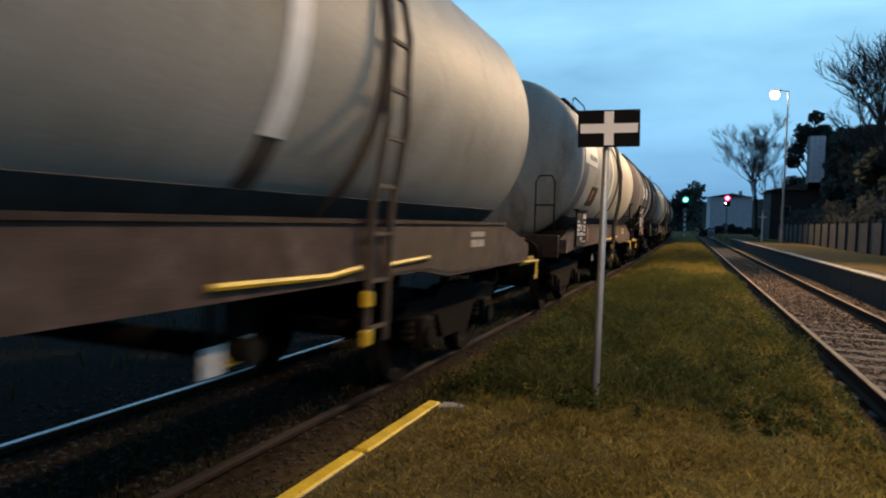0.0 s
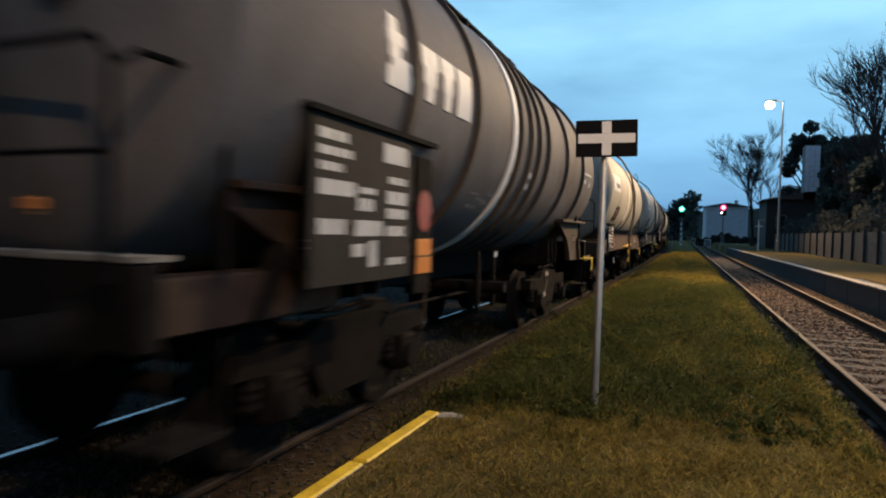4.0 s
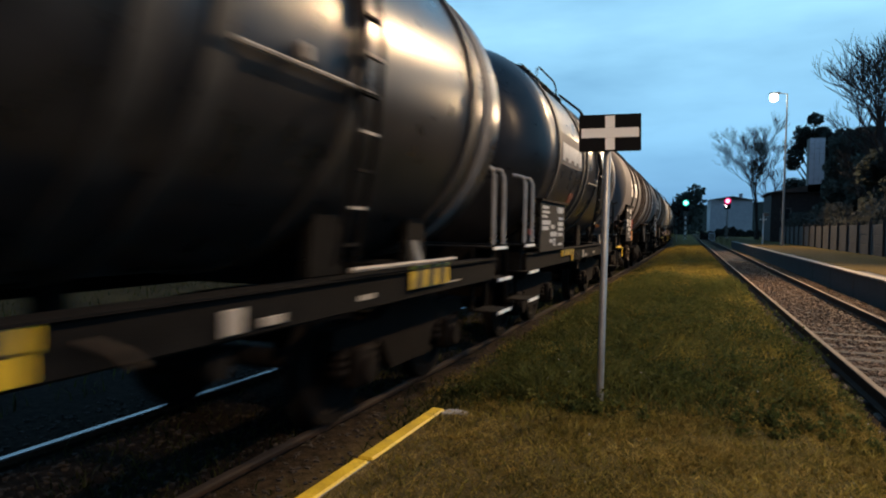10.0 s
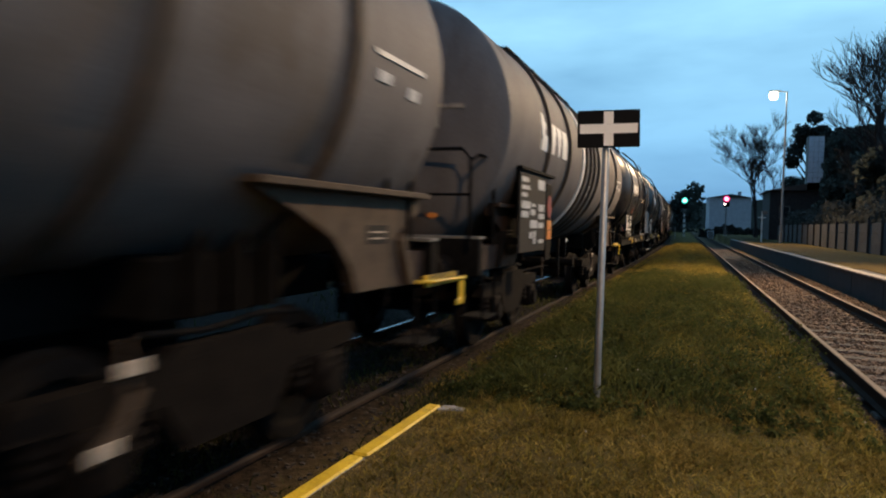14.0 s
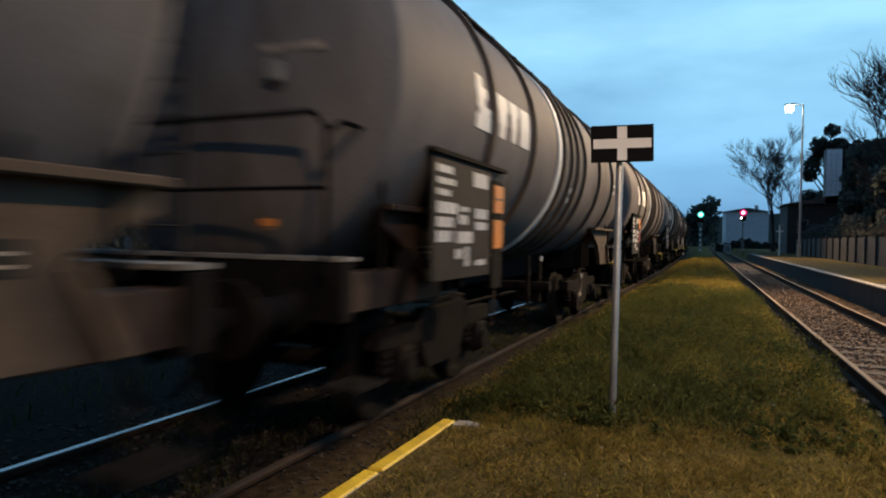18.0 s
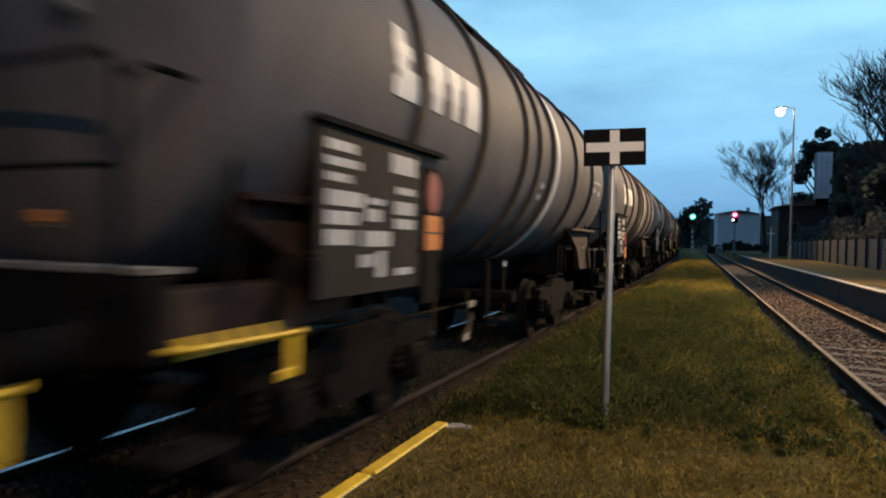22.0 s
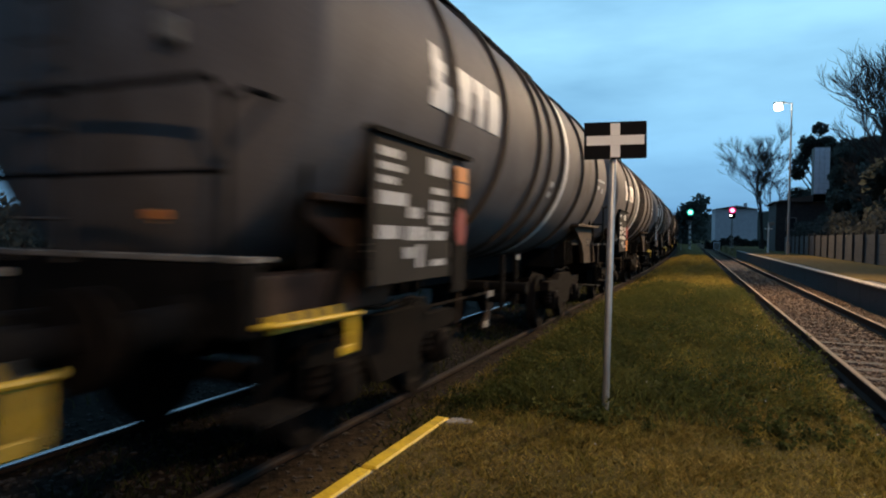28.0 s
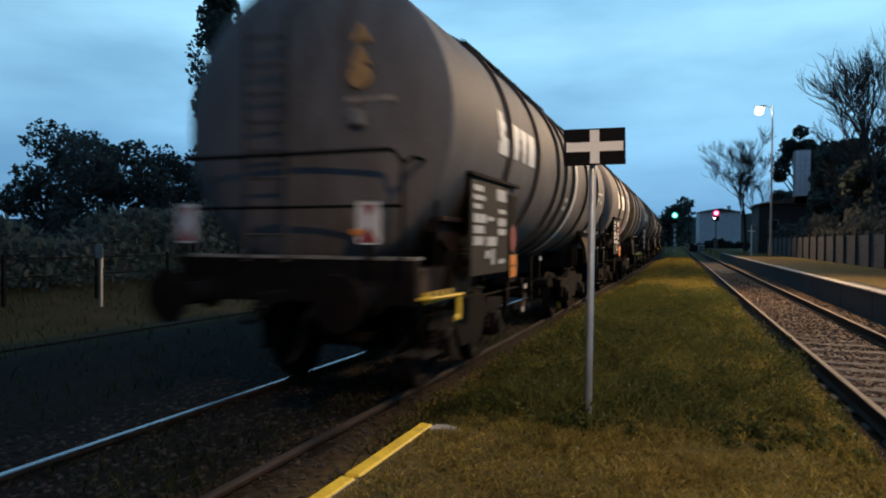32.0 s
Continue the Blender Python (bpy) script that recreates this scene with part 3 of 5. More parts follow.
def near_spot(rng):
    """The worn turf of the platform, shorter and thinner towards its edge."""
    y = 1.9 + 5.6 * rng.random() ** 0.9
    x = rng.uniform(1.74, right_track(y) - 0.95)
    patch = 0.5 + 0.5 * math.sin(3.7 * x + 1.3 * math.sin(2.9 * y)) * math.sin(4.3 * y + 1.1 * math.sin(3.1 * x))
    if rng.random() > 0.35 + 0.65 * patch * smoothstep(1.72, 2.3, x) or rng.random() < 0.5 * smoothstep(5.6, 7.4, y):
        return None
    return x, y, rng.uniform(0.014, 0.042) * (0.6 + 0.7 * patch)


def weed_clumps():
    """Low leafy weeds in mounds, thickest round and beyond the sign pole."""
    rng = np.random.default_rng(61)
    pts, sizes = [], []
    made = 0
    while made < 2300:
        y = 5.6 + 15 * rng.random() ** 1.2
        x = rng.normal(2.7, 0.95)
        c, r = bend(y), right_track(y)
        if not c + 1.25 < x < r - 1.05:
            continue
        near = math.sin(2.1 * x + 0.8 * y) * math.sin(1.3 * y - 1.7 * x) + 0.5 * math.sin(4.4 * y + 3 * x)
        if near < rng.uniform(-0.9, 0.6):
            continue
        rad = rng.uniform(0.05, 0.17) * (0.5 + 0.8 * smoothstep(5.8, 8.5, y) * (1 - 0.4 * smoothstep(13, 20, y)))
        hgt = rad * rng.uniform(1.0, 2.1)
        n = int(30 + 330 * rad)
        d = rng.standard_normal((n, 3))
        d[:, 2] = np.abs(d[:, 2])
        d /= np.linalg.norm(d, axis=1)[:, None]
        d *= rng.uniform(0.3, 1.0, (n, 1)) ** 0.5 * np.array([rad, rad, hgt])
        pts.append(d + (x, y, height(x, y)))
        made += 1
    me = leaf_mesh("leafy_weeds", np.concatenate(pts), 0.014, 62, WEED)
    n = len(me.polygons)
    up = np.repeat(rng.normal(0, 0.5, (n, 3)), 4, axis=0)
    up[:, 2] = 1.0
    up /= np.linalg.norm(up, axis=1)[:, None]
    me.polygons.foreach_set("use_smooth", [True] * n)
    me.normals_split_custom_set_from_vertices(up.tolist())
    tagged(new("leafy_weeds", me), "low mounds of dark green leafy weeds", "weeds", kind="stuff")


def flowers():
    """A few pale flower heads on thin stems."""
    rng = random.Random(8)
    s = Shape()
    for _ in range(70):
        y = 3.2 + 8 * rng.random()
        x = rng.uniform(1.9, right_track(y) - 1.0)
        z = height(x, y) + rng.uniform(0.05, 0.16) * smoothstep(4.0, 7.0, y) + 0.025
        r = rng.uniform(0.003, 0.007)
        s.turned([(z - r, r * 0.4), (z, r), (z + r * 0.7, r * 0.6)], x, y, 6, "z")
    tagged(new("clover_flowers", s.mesh("clover_flowers", FLOWER)), "tiny pale clover flowers in the grass", "flowers", kind="stuff")


def track_spot(rng):
    """Weeds that creep up to the rails and between them."""
    y = 2.2 + 26 * rng.random() ** 1.6
    x = bend(y) + (rng.uniform(-0.66, 0.66) if rng.random() < 0.45 else rng.normal(1.25, 0.22))
    if abs(x - bend(y) - 0.75) < 0.09 or (y < 5.3 and x > 1.6):
        return None
    if math.sin(5.0 * x) + math.sin(1.9 * y + 2 * x) < rng.uniform(-1.2, 1.4):
        return None
    return x, y, rng.uniform(0.03, 0.11)


def left_spot(rng):
    y = 1.5 + 45 * rng.random() ** 1.6
    x = -1.75 - 13 * rng.random() ** 1.4
    if -6.9 < x and rng.random() < 0.6:
        return None
    return x, y, rng.uniform(0.05, 0.22)


def ballast_spot(rng):
    y = 4.0 + 36 * rng.random() ** 1.7
    return right_track(y) + (rng.uniform(-0.66, 0.58) if rng.random() < 0.7 else rng.uniform(0.9, 1.55)), y, -0.188 - 0.02 * rng.random() + 0.024 * smoothstep(11, 17, y)


def near_ballast_spot(rng):
    y = 1.8 + 22 * rng.random() ** 1.7
    return bend(y) + rng.uniform(-1.6, 1.5), y, -0.06


def kerb():
    """The edge stones of the near platform: yellow blocks, the last one bare at its end."""
    t = thing("platform_edge", "yellow painted platform edge stones with a bare grey end", "platform edge", kind="structure")
    y = 5.19
    while y > -14:
        tilt = random.uniform(-0.25, 0.25)
        b = part("edge_stone", Shape().box(1.63, y - 1.135, -0.26, 1.735, y, 0.200, 0.012), KERB, t, at=pose(random.uniform(-0.008, 0.008), 0, 0, 0, 0, 0))
        part("painted_band", Shape().box(1.622, y - 1.133, 0.10, 1.722 + random.uniform(-0.006, 0.006), y - 0.012, 0.2105, 0.012), KERBY, b, "worn yellow safety paint")
        y -= 1.15
    part("end_stone", Shape().prism([(1.735, 5.06), (1.735, 5.19), (1.80, 5.21), (1.90, 5.18), (1.915, 5.13), (1.86, 5.11), (1.80, 5.09)], "z", -0.1, 0.207), KERB, t, "chipped bare end stone")


def far_platform():
    """The platform beyond the other track."""
    t = thing("far_platform_wall", "dark stained platform wall with pale coping", "platform", kind="structure")
    a = math.atan(0.0208)
    for k in range(28):
        y = -12 + k * 3.0
        x = right_track(y) + 1.6
        p = pose(x, y, 0, 0, 0, math.degrees(a))
        part("wall_panel", Shape().box(0.05, 0.012, -0.35, 0.80, 2.99, 0.435, 0.01), WALLD, t, at=p)
    for k in range(70):
        y = -12 + k * 1.2
        x = right_track(y) + 1.6
        part("coping_stone", Shape().box(0, 0.006, 0.438, 0.24, 1.192, 0.49 + random.uniform(-0.008, 0.008), 0.015), CONC, t, at=pose(x, y, 0, 0, 0, math.degrees(a)))


# ---------------------------------------------------------------- tank wagons
ZC, RT = 2.70, 1.48
TURNING = {"front": [], "back": []}


def wheelset():
    s = Shape()
    for k in (-1, 1):
        s.turned([(k * 0.68, 0.10), (k * 0.685, 0.455), (k * 0.70, 0.485), (k * 0.722, 0.46), (k * 0.735, 0.455), (k * 0.82, 0.45), (k * 0.82, 0.36),
                  (k * 0.775, 0.33), (k * 0.765, 0.17), (k * 0.82, 0.13), (k * 0.83, 0.09)], 0, 0, 32, "x")
    s.turned([(-0.98, 0.06), (-0.69, 0.085), (0.69, 0.085), (0.98, 0.06)], 0, 0, 14, "x")
    return s.mesh("wheelset", WHEEL, True)


WHEELSET = wheelset()


def bogie(wagon, u):
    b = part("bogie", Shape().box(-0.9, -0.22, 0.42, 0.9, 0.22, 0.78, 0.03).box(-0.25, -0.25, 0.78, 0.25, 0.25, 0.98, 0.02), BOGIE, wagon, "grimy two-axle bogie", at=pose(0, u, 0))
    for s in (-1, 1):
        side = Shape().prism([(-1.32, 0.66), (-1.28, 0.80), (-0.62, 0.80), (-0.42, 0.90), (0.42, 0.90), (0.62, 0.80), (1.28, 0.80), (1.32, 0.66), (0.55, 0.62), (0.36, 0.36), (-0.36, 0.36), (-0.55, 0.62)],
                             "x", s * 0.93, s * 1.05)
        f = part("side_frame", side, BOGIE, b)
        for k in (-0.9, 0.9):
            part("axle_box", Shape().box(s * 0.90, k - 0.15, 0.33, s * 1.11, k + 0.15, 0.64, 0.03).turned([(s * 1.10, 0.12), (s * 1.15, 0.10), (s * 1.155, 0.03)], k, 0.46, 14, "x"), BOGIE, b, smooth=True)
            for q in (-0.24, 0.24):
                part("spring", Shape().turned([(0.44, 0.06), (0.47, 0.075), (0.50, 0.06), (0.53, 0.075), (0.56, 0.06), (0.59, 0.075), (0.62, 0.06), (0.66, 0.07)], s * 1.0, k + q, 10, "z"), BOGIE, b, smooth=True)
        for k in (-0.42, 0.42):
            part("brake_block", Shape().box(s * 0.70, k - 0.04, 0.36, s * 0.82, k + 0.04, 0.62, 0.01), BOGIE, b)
    for k, slot in ((-0.9, "back"), (0.9, "front")):
        w = part("wheelset", WHEELSET, None, b, "worn steel wheels on their axle", at=pose(0, k, 0.46))
        TURNING[slot].append(w)
    return b


def buffer_set(wagon, u, sign):
    for s in (-1, 1):
        b = part("buffer", Shape().turned([(u, 0.13), (u + sign * 0.02, 0.16), (u + sign * 0.05, 0.11), (u + sign * 0.36, 0.10)], s * 0.875, 1.05, 18), UNDER, wagon, smooth=True)
        part("buffer_head", Shape().turned([(u + sign * 0.34, 0.075), (u + sign * 0.54, 0.08), (u + sign * 0.56, 0.24), (u + sign * 0.585, 0.235), (u + sign * 0.60, 0.08)], s * 0.875, 1.05, 20), BOGIE, b, smooth=True)
    c = part("coupling_hook", Shape().box(-0.05, min(u, u + sign * 0.4), 0.98, 0.05, max(u, u + sign * 0.4), 1.10, 0.02), UNDER, wagon)
    part("coupling_link", Shape().rod([(-0.06, u + sign * 0.34, 1.02), (-0.06, u + sign * 0.55, 0.86), (0.06, u + sign * 0.55, 0.86), (0.06, u + sign * 0.34, 1.02)], 0.022, 8), UNDER, c)
    part("brake_hose", Shape().rod([(0.35, u, 0.98), (0.36, u + sign * 0.22, 0.90), (0.36, u + sign * 0.34, 0.62), (0.34, u + sign * 0.45, 0.52)], 0.025, 8), UNDER, wagon)


def shunter_handle(wagon, u, sign):
    """The striped yellow bar under the corner of a wagon, with its drop plate."""
    h = part("shunter_handle", Shape().rod([(1.12, u, 1.05), (1.30, u + sign * 0.06, 1.05), (1.36, u + sign * 0.14, 1.05), (1.36, u + sign * 0.96, 1.03), (1.30, u + sign * 1.0, 1.03)], 0.016, 8), YELLOW, wagon, "yellow and black striped handle")
    part("drop_plate", Shape().box(1.345, u + sign * 0.88 - 0.05, 0.80, 1.362, u + sign * 0.88 + 0.05, 1.03, 0.010).box(1.345, u + sign * 0.84 - 0.08, 0.78, 1.365, u + sign * 0.84 + 0.08, 0.845, 0.010), YELLOW, h, "yellow drop plate")
    for k in range(5):
        q = u + sign * (0.16 + 0.15 * k)
        for name, d, m in (("mount", 0.0, YELLOW), ("stripe", 0.075, STRIPE)):
            part(name, Shape().prism([(q + d - 0.02, 1.0), (q + d + 0.055, 1.0), (q + d + 0.005, 1.10), (q + d - 0.07, 1.10)], "x", 1.30, 1.325), m, h)


def striped_bar(wagon, u):
    """The striped handle panel on a low-framed wagon, with its lever."""
    h = part("shunter_handle", Shape().box(1.352, u, 1.10, 1.364, u + 1.0, 1.21, 0.004).box(1.352, u + 0.84, 1.0, 1.364, u + 0.98, 1.12, 0.004), YELLOW, wagon, "yellow and black striped handle panel")
    for k in range(4):
        q = u + 0.12 + 0.23 * k
        part("stripe", Shape().prism([(q, 1.104), (q + 0.10, 1.104), (q + 0.13, 1.206), (q + 0.03, 1.206)], "x", 1.365, 1.368), STRIPE, h)
    part("lever", Shape().rod([(1.36, u + 1.2, 1.12), (1.38, u + 1.34, 1.05), (1.38, u + 1.44, 0.97)], 0.012, 6), SADDLE, wagon, "short rusty lever")


def shell_profile(a, c, dish=0.42):
    p = [(a - dish, 0.12), (a - dish * 0.985, 0.35)]
    for k in (0.70, 0.9):
        p.append((a - dish * math.sqrt(1 - k ** 2.6), RT * k))
    p += [(a - dish * 0.16, RT * 0.975), (a - 0.02, RT * 0.998), (a, RT)]
    return p + [(a + c - u, r) for u, r in p[::-1]]


def data_board(wagon, u0, u1, z0, z1, seed, x=1.44):
    """The dark panel with the wagon's data, its pale inscriptions as plain bars."""
    b = part("data_board", Shape().box(x - 0.03, u0, z0, x, u1, z1, 0.006), PLATE, wagon, "dark data panel with pale lettering bars")
    part("frame_rail", Shape().box(x - 0.06, u0 - 0.05, z1, x + 0.03, u1 + (0.44 if z1 > 2 else 0.04), z1 + 0.035), UNDER, b)
    part("bracket", Shape().box(x - 0.32, u0 + 0.1, z0 + 0.1, x - 0.03, u0 + 0.16, z0 + 0.18), UNDER, b)
    part("bracket", Shape().box(x - 0.32, u1 - 0.16, z0 + 0.1, x - 0.03, u1 - 0.1, z0 + 0.18), UNDER, b)
    rng = random.Random(seed)
    w, h = u1 - u0, z1 - z0
    rows = [(0.06, 0.30, 0.86, 0.92), (0.06, 0.34, 0.77, 0.82), (0.06, 0.26, 0.68, 0.73), (0.06, 0.38, 0.54, 0.63), (0.06, 0.32, 0.43, 0.51), (0.40, 0.56, 0.46, 0.54),
            (0.06, 0.30, 0.31, 0.40), (0.38, 0.66, 0.30, 0.40), (0.36, 0.48, 0.17, 0.25), (0.52, 0.60, 0.10, 0.27), (0.66, 0.95, 0.80, 0.93), (0.72, 0.94, 0.66, 0.71),
            (0.70, 0.94, 0.52, 0.61), (0.70, 0.94, 0.42, 0.49), (0.70, 0.92, 0.30, 0.37), (0.72, 0.92, 0.10, 0.15), (0.42, 0.58, 0.57, 0.61)]
    for a, c, e, g in rows:
        if rng.random() < 0.12:
            continue
        # inscriptions are broken into short bars
        k = a
        s = Shape()
        while k < c - 0.01:
            q = min(c, k + rng.uniform(0.04, 0.10))
            s.box(x, u0 + w * k, z0 + h * e, x + 0.003, u0 + w * (q - 0.012), z0 + h * g)
            k = q
        part("lettering_bar", s, LABEL, b)
    return b


def hazard_plates(wagon, u, style):
    # heights of the red sign and of the orange plate
    zs = ((1.58, 1.21), (1.50, 1.87), (1.54, 1.16), (1.47, 1.80), (1.47, 1.12), (1.82, 1.14), (1.80, 1.47), (1.68, 1.34))[style]
    u -= 0.28
    holder = part("plate_holder", Shape().box(1.40, u - 0.02, 1.05, 1.43, u + 0.28, 2.12, 0.01), UNDER, wagon)
    if style != 3:
        part("hazard_diamond", Shape().prism([(u + 0.14 + 0.13 * math.cos(a * math.pi / 4), zs[0] + 0.12 + 0.17 * math.sin(a * math.pi / 4)) for a in range(8)], "x", 1.431, 1.437), RED, holder, "red hazard sign")
    o = part("orange_plate", Shape().box(1.431, u, zs[1], 1.44, u + 0.28, zs[1] + 0.27, 0.003), ORANGE, holder, "orange hazard number plate")
    part("plate_line", Shape().box(1.44, u, zs[1] + 0.128, 1.442, u + 0.28, zs[1] + 0.142), STRIPE, o)
    if style == 3:
        part("orange_plate", Shape().box(1.431, u, zs[0] - 0.02, 1.44, u + 0.28, zs[0] + 0.26, 0.003), ORANGE, holder, "orange hazard plate")


def top_gear(wagon, a, c, rails):
    """Walkway, manhole and rails on top of the tank."""
    z = ZC + RT
    w = part("walkway", Shape().box(-0.55, a, z + 0.10, -0.20, c, z + 0.13).box(0.20, a, z + 0.10, 0.55, c, z + 0.13), UNDER, wagon)
    for k in range(5):
        u = a + (c - a) * (k + 0.5) / 5
        for s in (-0.6, 0.53):
            part("walkway_support", Shape().box(s, u - 0.03, z - 0.18, s + 0.07, u + 0.03, z + 0.10), UNDER, w)
    m = (a + c) / 2
    part("manhole", Shape().turned([(z - 0.06, 0.29), (z + 0.14, 0.29), (z + 0.15, 0.33), (z + 0.19, 0.33), (z + 0.23, 0.2)], 0, m, 20, "z"), UNDER, wagon, smooth=True)
    if rails:
        part("hand_rail", Shape().rod([(0.6, m - 0.9, z - 0.1), (0.6, m - 0.8, z + 0.22), (0.6, m - 0.6, z + 0.30), (0.6, m + 0.6, z + 0.30), (0.6, m + 0.8, z + 0.22), (0.6, m + 0.9, z - 0.1)], 0.016, 8), UNDER, wagon)


def end_rails(wagon, u, sign):
    """The railing over a headstock."""
    r = part("end_railing", Shape().rod([(-1.2, u, 1.3), (-1.2, u, 2.22), (-1.1, u, 2.33), (1.1, u, 2.33), (1.2, u, 2.22), (1.2, u, 1.3)], 0.02, 8), UNDER, wagon)
    part("railing_bar", Shape().rod([(-1.2, u, 1.85), (1.2, u, 1.85)], 0.016, 6), UNDER, r)
    part("railing_return", Shape().rod([(1.2, u, 2.2), (1.26, u - sign * 0.1, 2.27), (1.26, u - sign * 0.55, 2.27), (1.26, u - sign * 0.62, 2.22), (1.26, u - sign * 0.62, 1.3)], 0.018, 8), UNDER, r)


def ribbed_wagon(seed, band, plates, tail=False, rear=False, front=False, scrawl=False, emblem=False, lag=0.0):
    """A grey bogie tank wagon with stiffening rings; u = 0 lies at the front edge of its data board."""
    w = thing("tank_wagon", "weathered grey ribbed tank wagon with rusty rings" + (" and tail plates" if tail else ""), "tank wagon", "wagons of the train")
    tank = part("tank", Shape().turned(shell_profile(-2.3, 8.2, 0.36), 0, ZC, 64), GREY, w, "weathered grey tank barrel", smooth=True)
    # the white band stands beside the ring that it marks
    early = band < 3
    for u in (-0.43, 1.02) + ((2.34, 2.58, 3.06, 3.51, 4.05) if early else (2.46, 3.08, 3.82, 4.13)) + (5.39, 6.84):
        if u in (2.34, 4.13):
            part("white_band", Shape().turned([(u - 0.085, RT - 0.01), (u - 0.08, RT + 0.02), (u + 0.08, RT + 0.02), (u + 0.085, RT - 0.01)], 0, ZC, 64), WHITE, tank, "dirty white band round the tank", smooth=True)
        else:
            part("ring", Shape().turned([(u - 0.035, RT - 0.01), (u - 0.03, RT + 0.045), (u + 0.03, RT + 0.045), (u + 0.035, RT - 0.01)], 0, ZC, 64), RING, tank, "rusty stiffening ring", smooth=True)
            part("rust_stain", Shape().turned([(u - 0.10, RT - 0.004), (u - 0.095, RT + 0.003), (u + 0.085, RT + 0.003), (u + 0.09, RT - 0.004)], 0, ZC, 64), RUSTY, tank, "rust stain along the ring", smooth=True)
    # emblem and three letter-like blocks, kept as plain shapes
    e = Shape()
    for a, c, lo, hi in ((-0.84, -0.70, 2.90, 3.01), (-0.86, -0.60, 2.82, 2.91), (-0.84, -0.66, 2.72, 2.83), (-0.80, -0.50, 2.64, 2.74), (-0.86, -0.48, 2.53, 2.66)):
        e.skin(a, c, lo, hi, RT, ZC)
    part("white_emblem", e, WHITE, tank, "plain white emblem shapes")
    for bars in (((-0.29, 0.03, 2.80, 2.95), (-0.25, -0.01, 2.67, 2.81), (-0.21, -0.05, 2.54, 2.68)), ((0.10, 0.40, 2.82, 2.95), (0.15, 0.35, 2.68, 2.83), (0.18, 0.32, 2.54, 2.69)),
                 ((0.48, 0.82, 2.54, 2.95),)):
        b = Shape()
        for a, c, lo, hi in bars:
            b.skin(a, c, lo, hi, RT, ZC)
        part("white_block", b, WHITE, tank, "plain white block")
    if scrawl:
        rng = random.Random(seed)
        for k in range(9):
            a = 1.45 + 0.12 * k
            lo = 1.78 + rng.uniform(0, 0.16)
            part("scrawl", Shape().skin(a, a + rng.uniform(0.12, 0.3), lo, lo + rng.uniform(0.015, 0.035), RT, ZC, 0.003, 2), SCRAWL, tank, "faint pale scrawl")
    m = 3.23 if early else 3.42
    part("white_mark", Shape().skin(m, m + 0.14, 2.24, 2.31, RT, ZC).skin(m, m + 0.14, 2.10, 2.17, RT, ZC), LABEL, tank)
    part("white_mark", Shape().skin(7.12, 7.85, 2.63, 2.665, RT, ZC).skin(7.16, 7.32, 2.47, 2.54, RT, ZC).skin(7.62, 7.78, 2.43, 2.51, RT, ZC), LABEL, tank)
    data_board(w, -1.68, -0.34, 1.20, 2.21, seed)
    hazard_plates(w, 0.07, plates)
    # the two saddles that carry the tank
    for u, sg in ((-0.5, -1), (6.3, 1)):
        # the front saddle stands further out than the rear one
        d, a = (0.57, -0.1) if sg > 0 else (0.0, -0.85)
        prof = [(u + sg * p, z) for p, z in ((a, 1.74), (1.55 + d, 1.74), (1.55 + d, 1.64), (1.15 + d, 1.46), (1.15 + d, 1.04), (0.50 + d, 1.04), (0.40 + d, 1.24), (0.18 + d, 1.44), (-0.22 + d, 1.60))]
        for s in (-1, 1):
            # the rear saddle's shade is put into its darker materials
            sd = part("saddle", Shape().prism(prof, "x", s * 1.125, s * 1.205), SADDLE if sg > 0 else BROWN, w, "rusty saddle plate")
            part("saddle_flange", Shape().box(s * 1.02, min(u + sg * a, u + sg * (1.55 + d)), 1.74, s * 1.30, max(u + sg * a, u + sg * (1.55 + d)), 1.79, 0.008), SADDLE if sg > 0 else BROWN, sd)
            part("saddle_rib", Shape().prism([(u + sg * (1.15 + d), 1.46), (u + sg * (1.38 + d), 1.04), (u + sg * (1.30 + d), 1.04), (u + sg * (1.11 + d), 1.40)], "x", s * 1.14, s * 1.26), SADDLE if sg > 0 else UNDER, sd)
            part("mark_plate", Shape().box(s * 1.2, u + sg * (0.80 + d) - 0.16, 1.38, s * 1.208, u + sg * (0.80 + d) + 0.16, 1.52), PLATE, sd)
            for z in (1.415, 1.462):
                part("lettering_bar", Shape().box(s * 1.208, u + sg * (0.80 + d) - 0.11, z, s * 1.211, u + sg * (0.80 + d) + 0.11, z + 0.014), TAG, sd)
        cr = part("cradle", Shape().box(-0.9, u - 0.42, 1.0, 0.9, u + 0.42, 1.34, 0.02), UNDER, w)
        for q in (-0.3, 0.0, 0.3):
            for s in (-1, 1):
                part("cradle_rib", Shape().prism([(s * 0.9, 1.02), (s * 1.1, 1.04), (s * 1.1, 1.5), (s * 0.9, 1.32)], "y", u + q - 0.015, u + q + 0.015), UNDER, cr)
        part("air_pipe", Shape().rod([(0.98, u - 0.6, 0.98), (1.0, u - 0.2, 0.95), (1.0, u + 0.3, 0.99), (0.96, u + 0.7, 0.94)], 0.02, 6), UNDER, w)
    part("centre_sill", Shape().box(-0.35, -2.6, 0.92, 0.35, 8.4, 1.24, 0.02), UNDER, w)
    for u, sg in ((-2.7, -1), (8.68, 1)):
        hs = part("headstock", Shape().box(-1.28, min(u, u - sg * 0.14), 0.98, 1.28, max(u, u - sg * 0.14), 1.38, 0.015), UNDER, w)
        part("headstock_edge", Shape().box(-1.28, min(u + sg * 0.004, u - sg * 0.2), 1.384, 1.28, max(u + sg * 0.004, u - sg * 0.2), 1.41), CONC, hs, "worn pale edge strip")
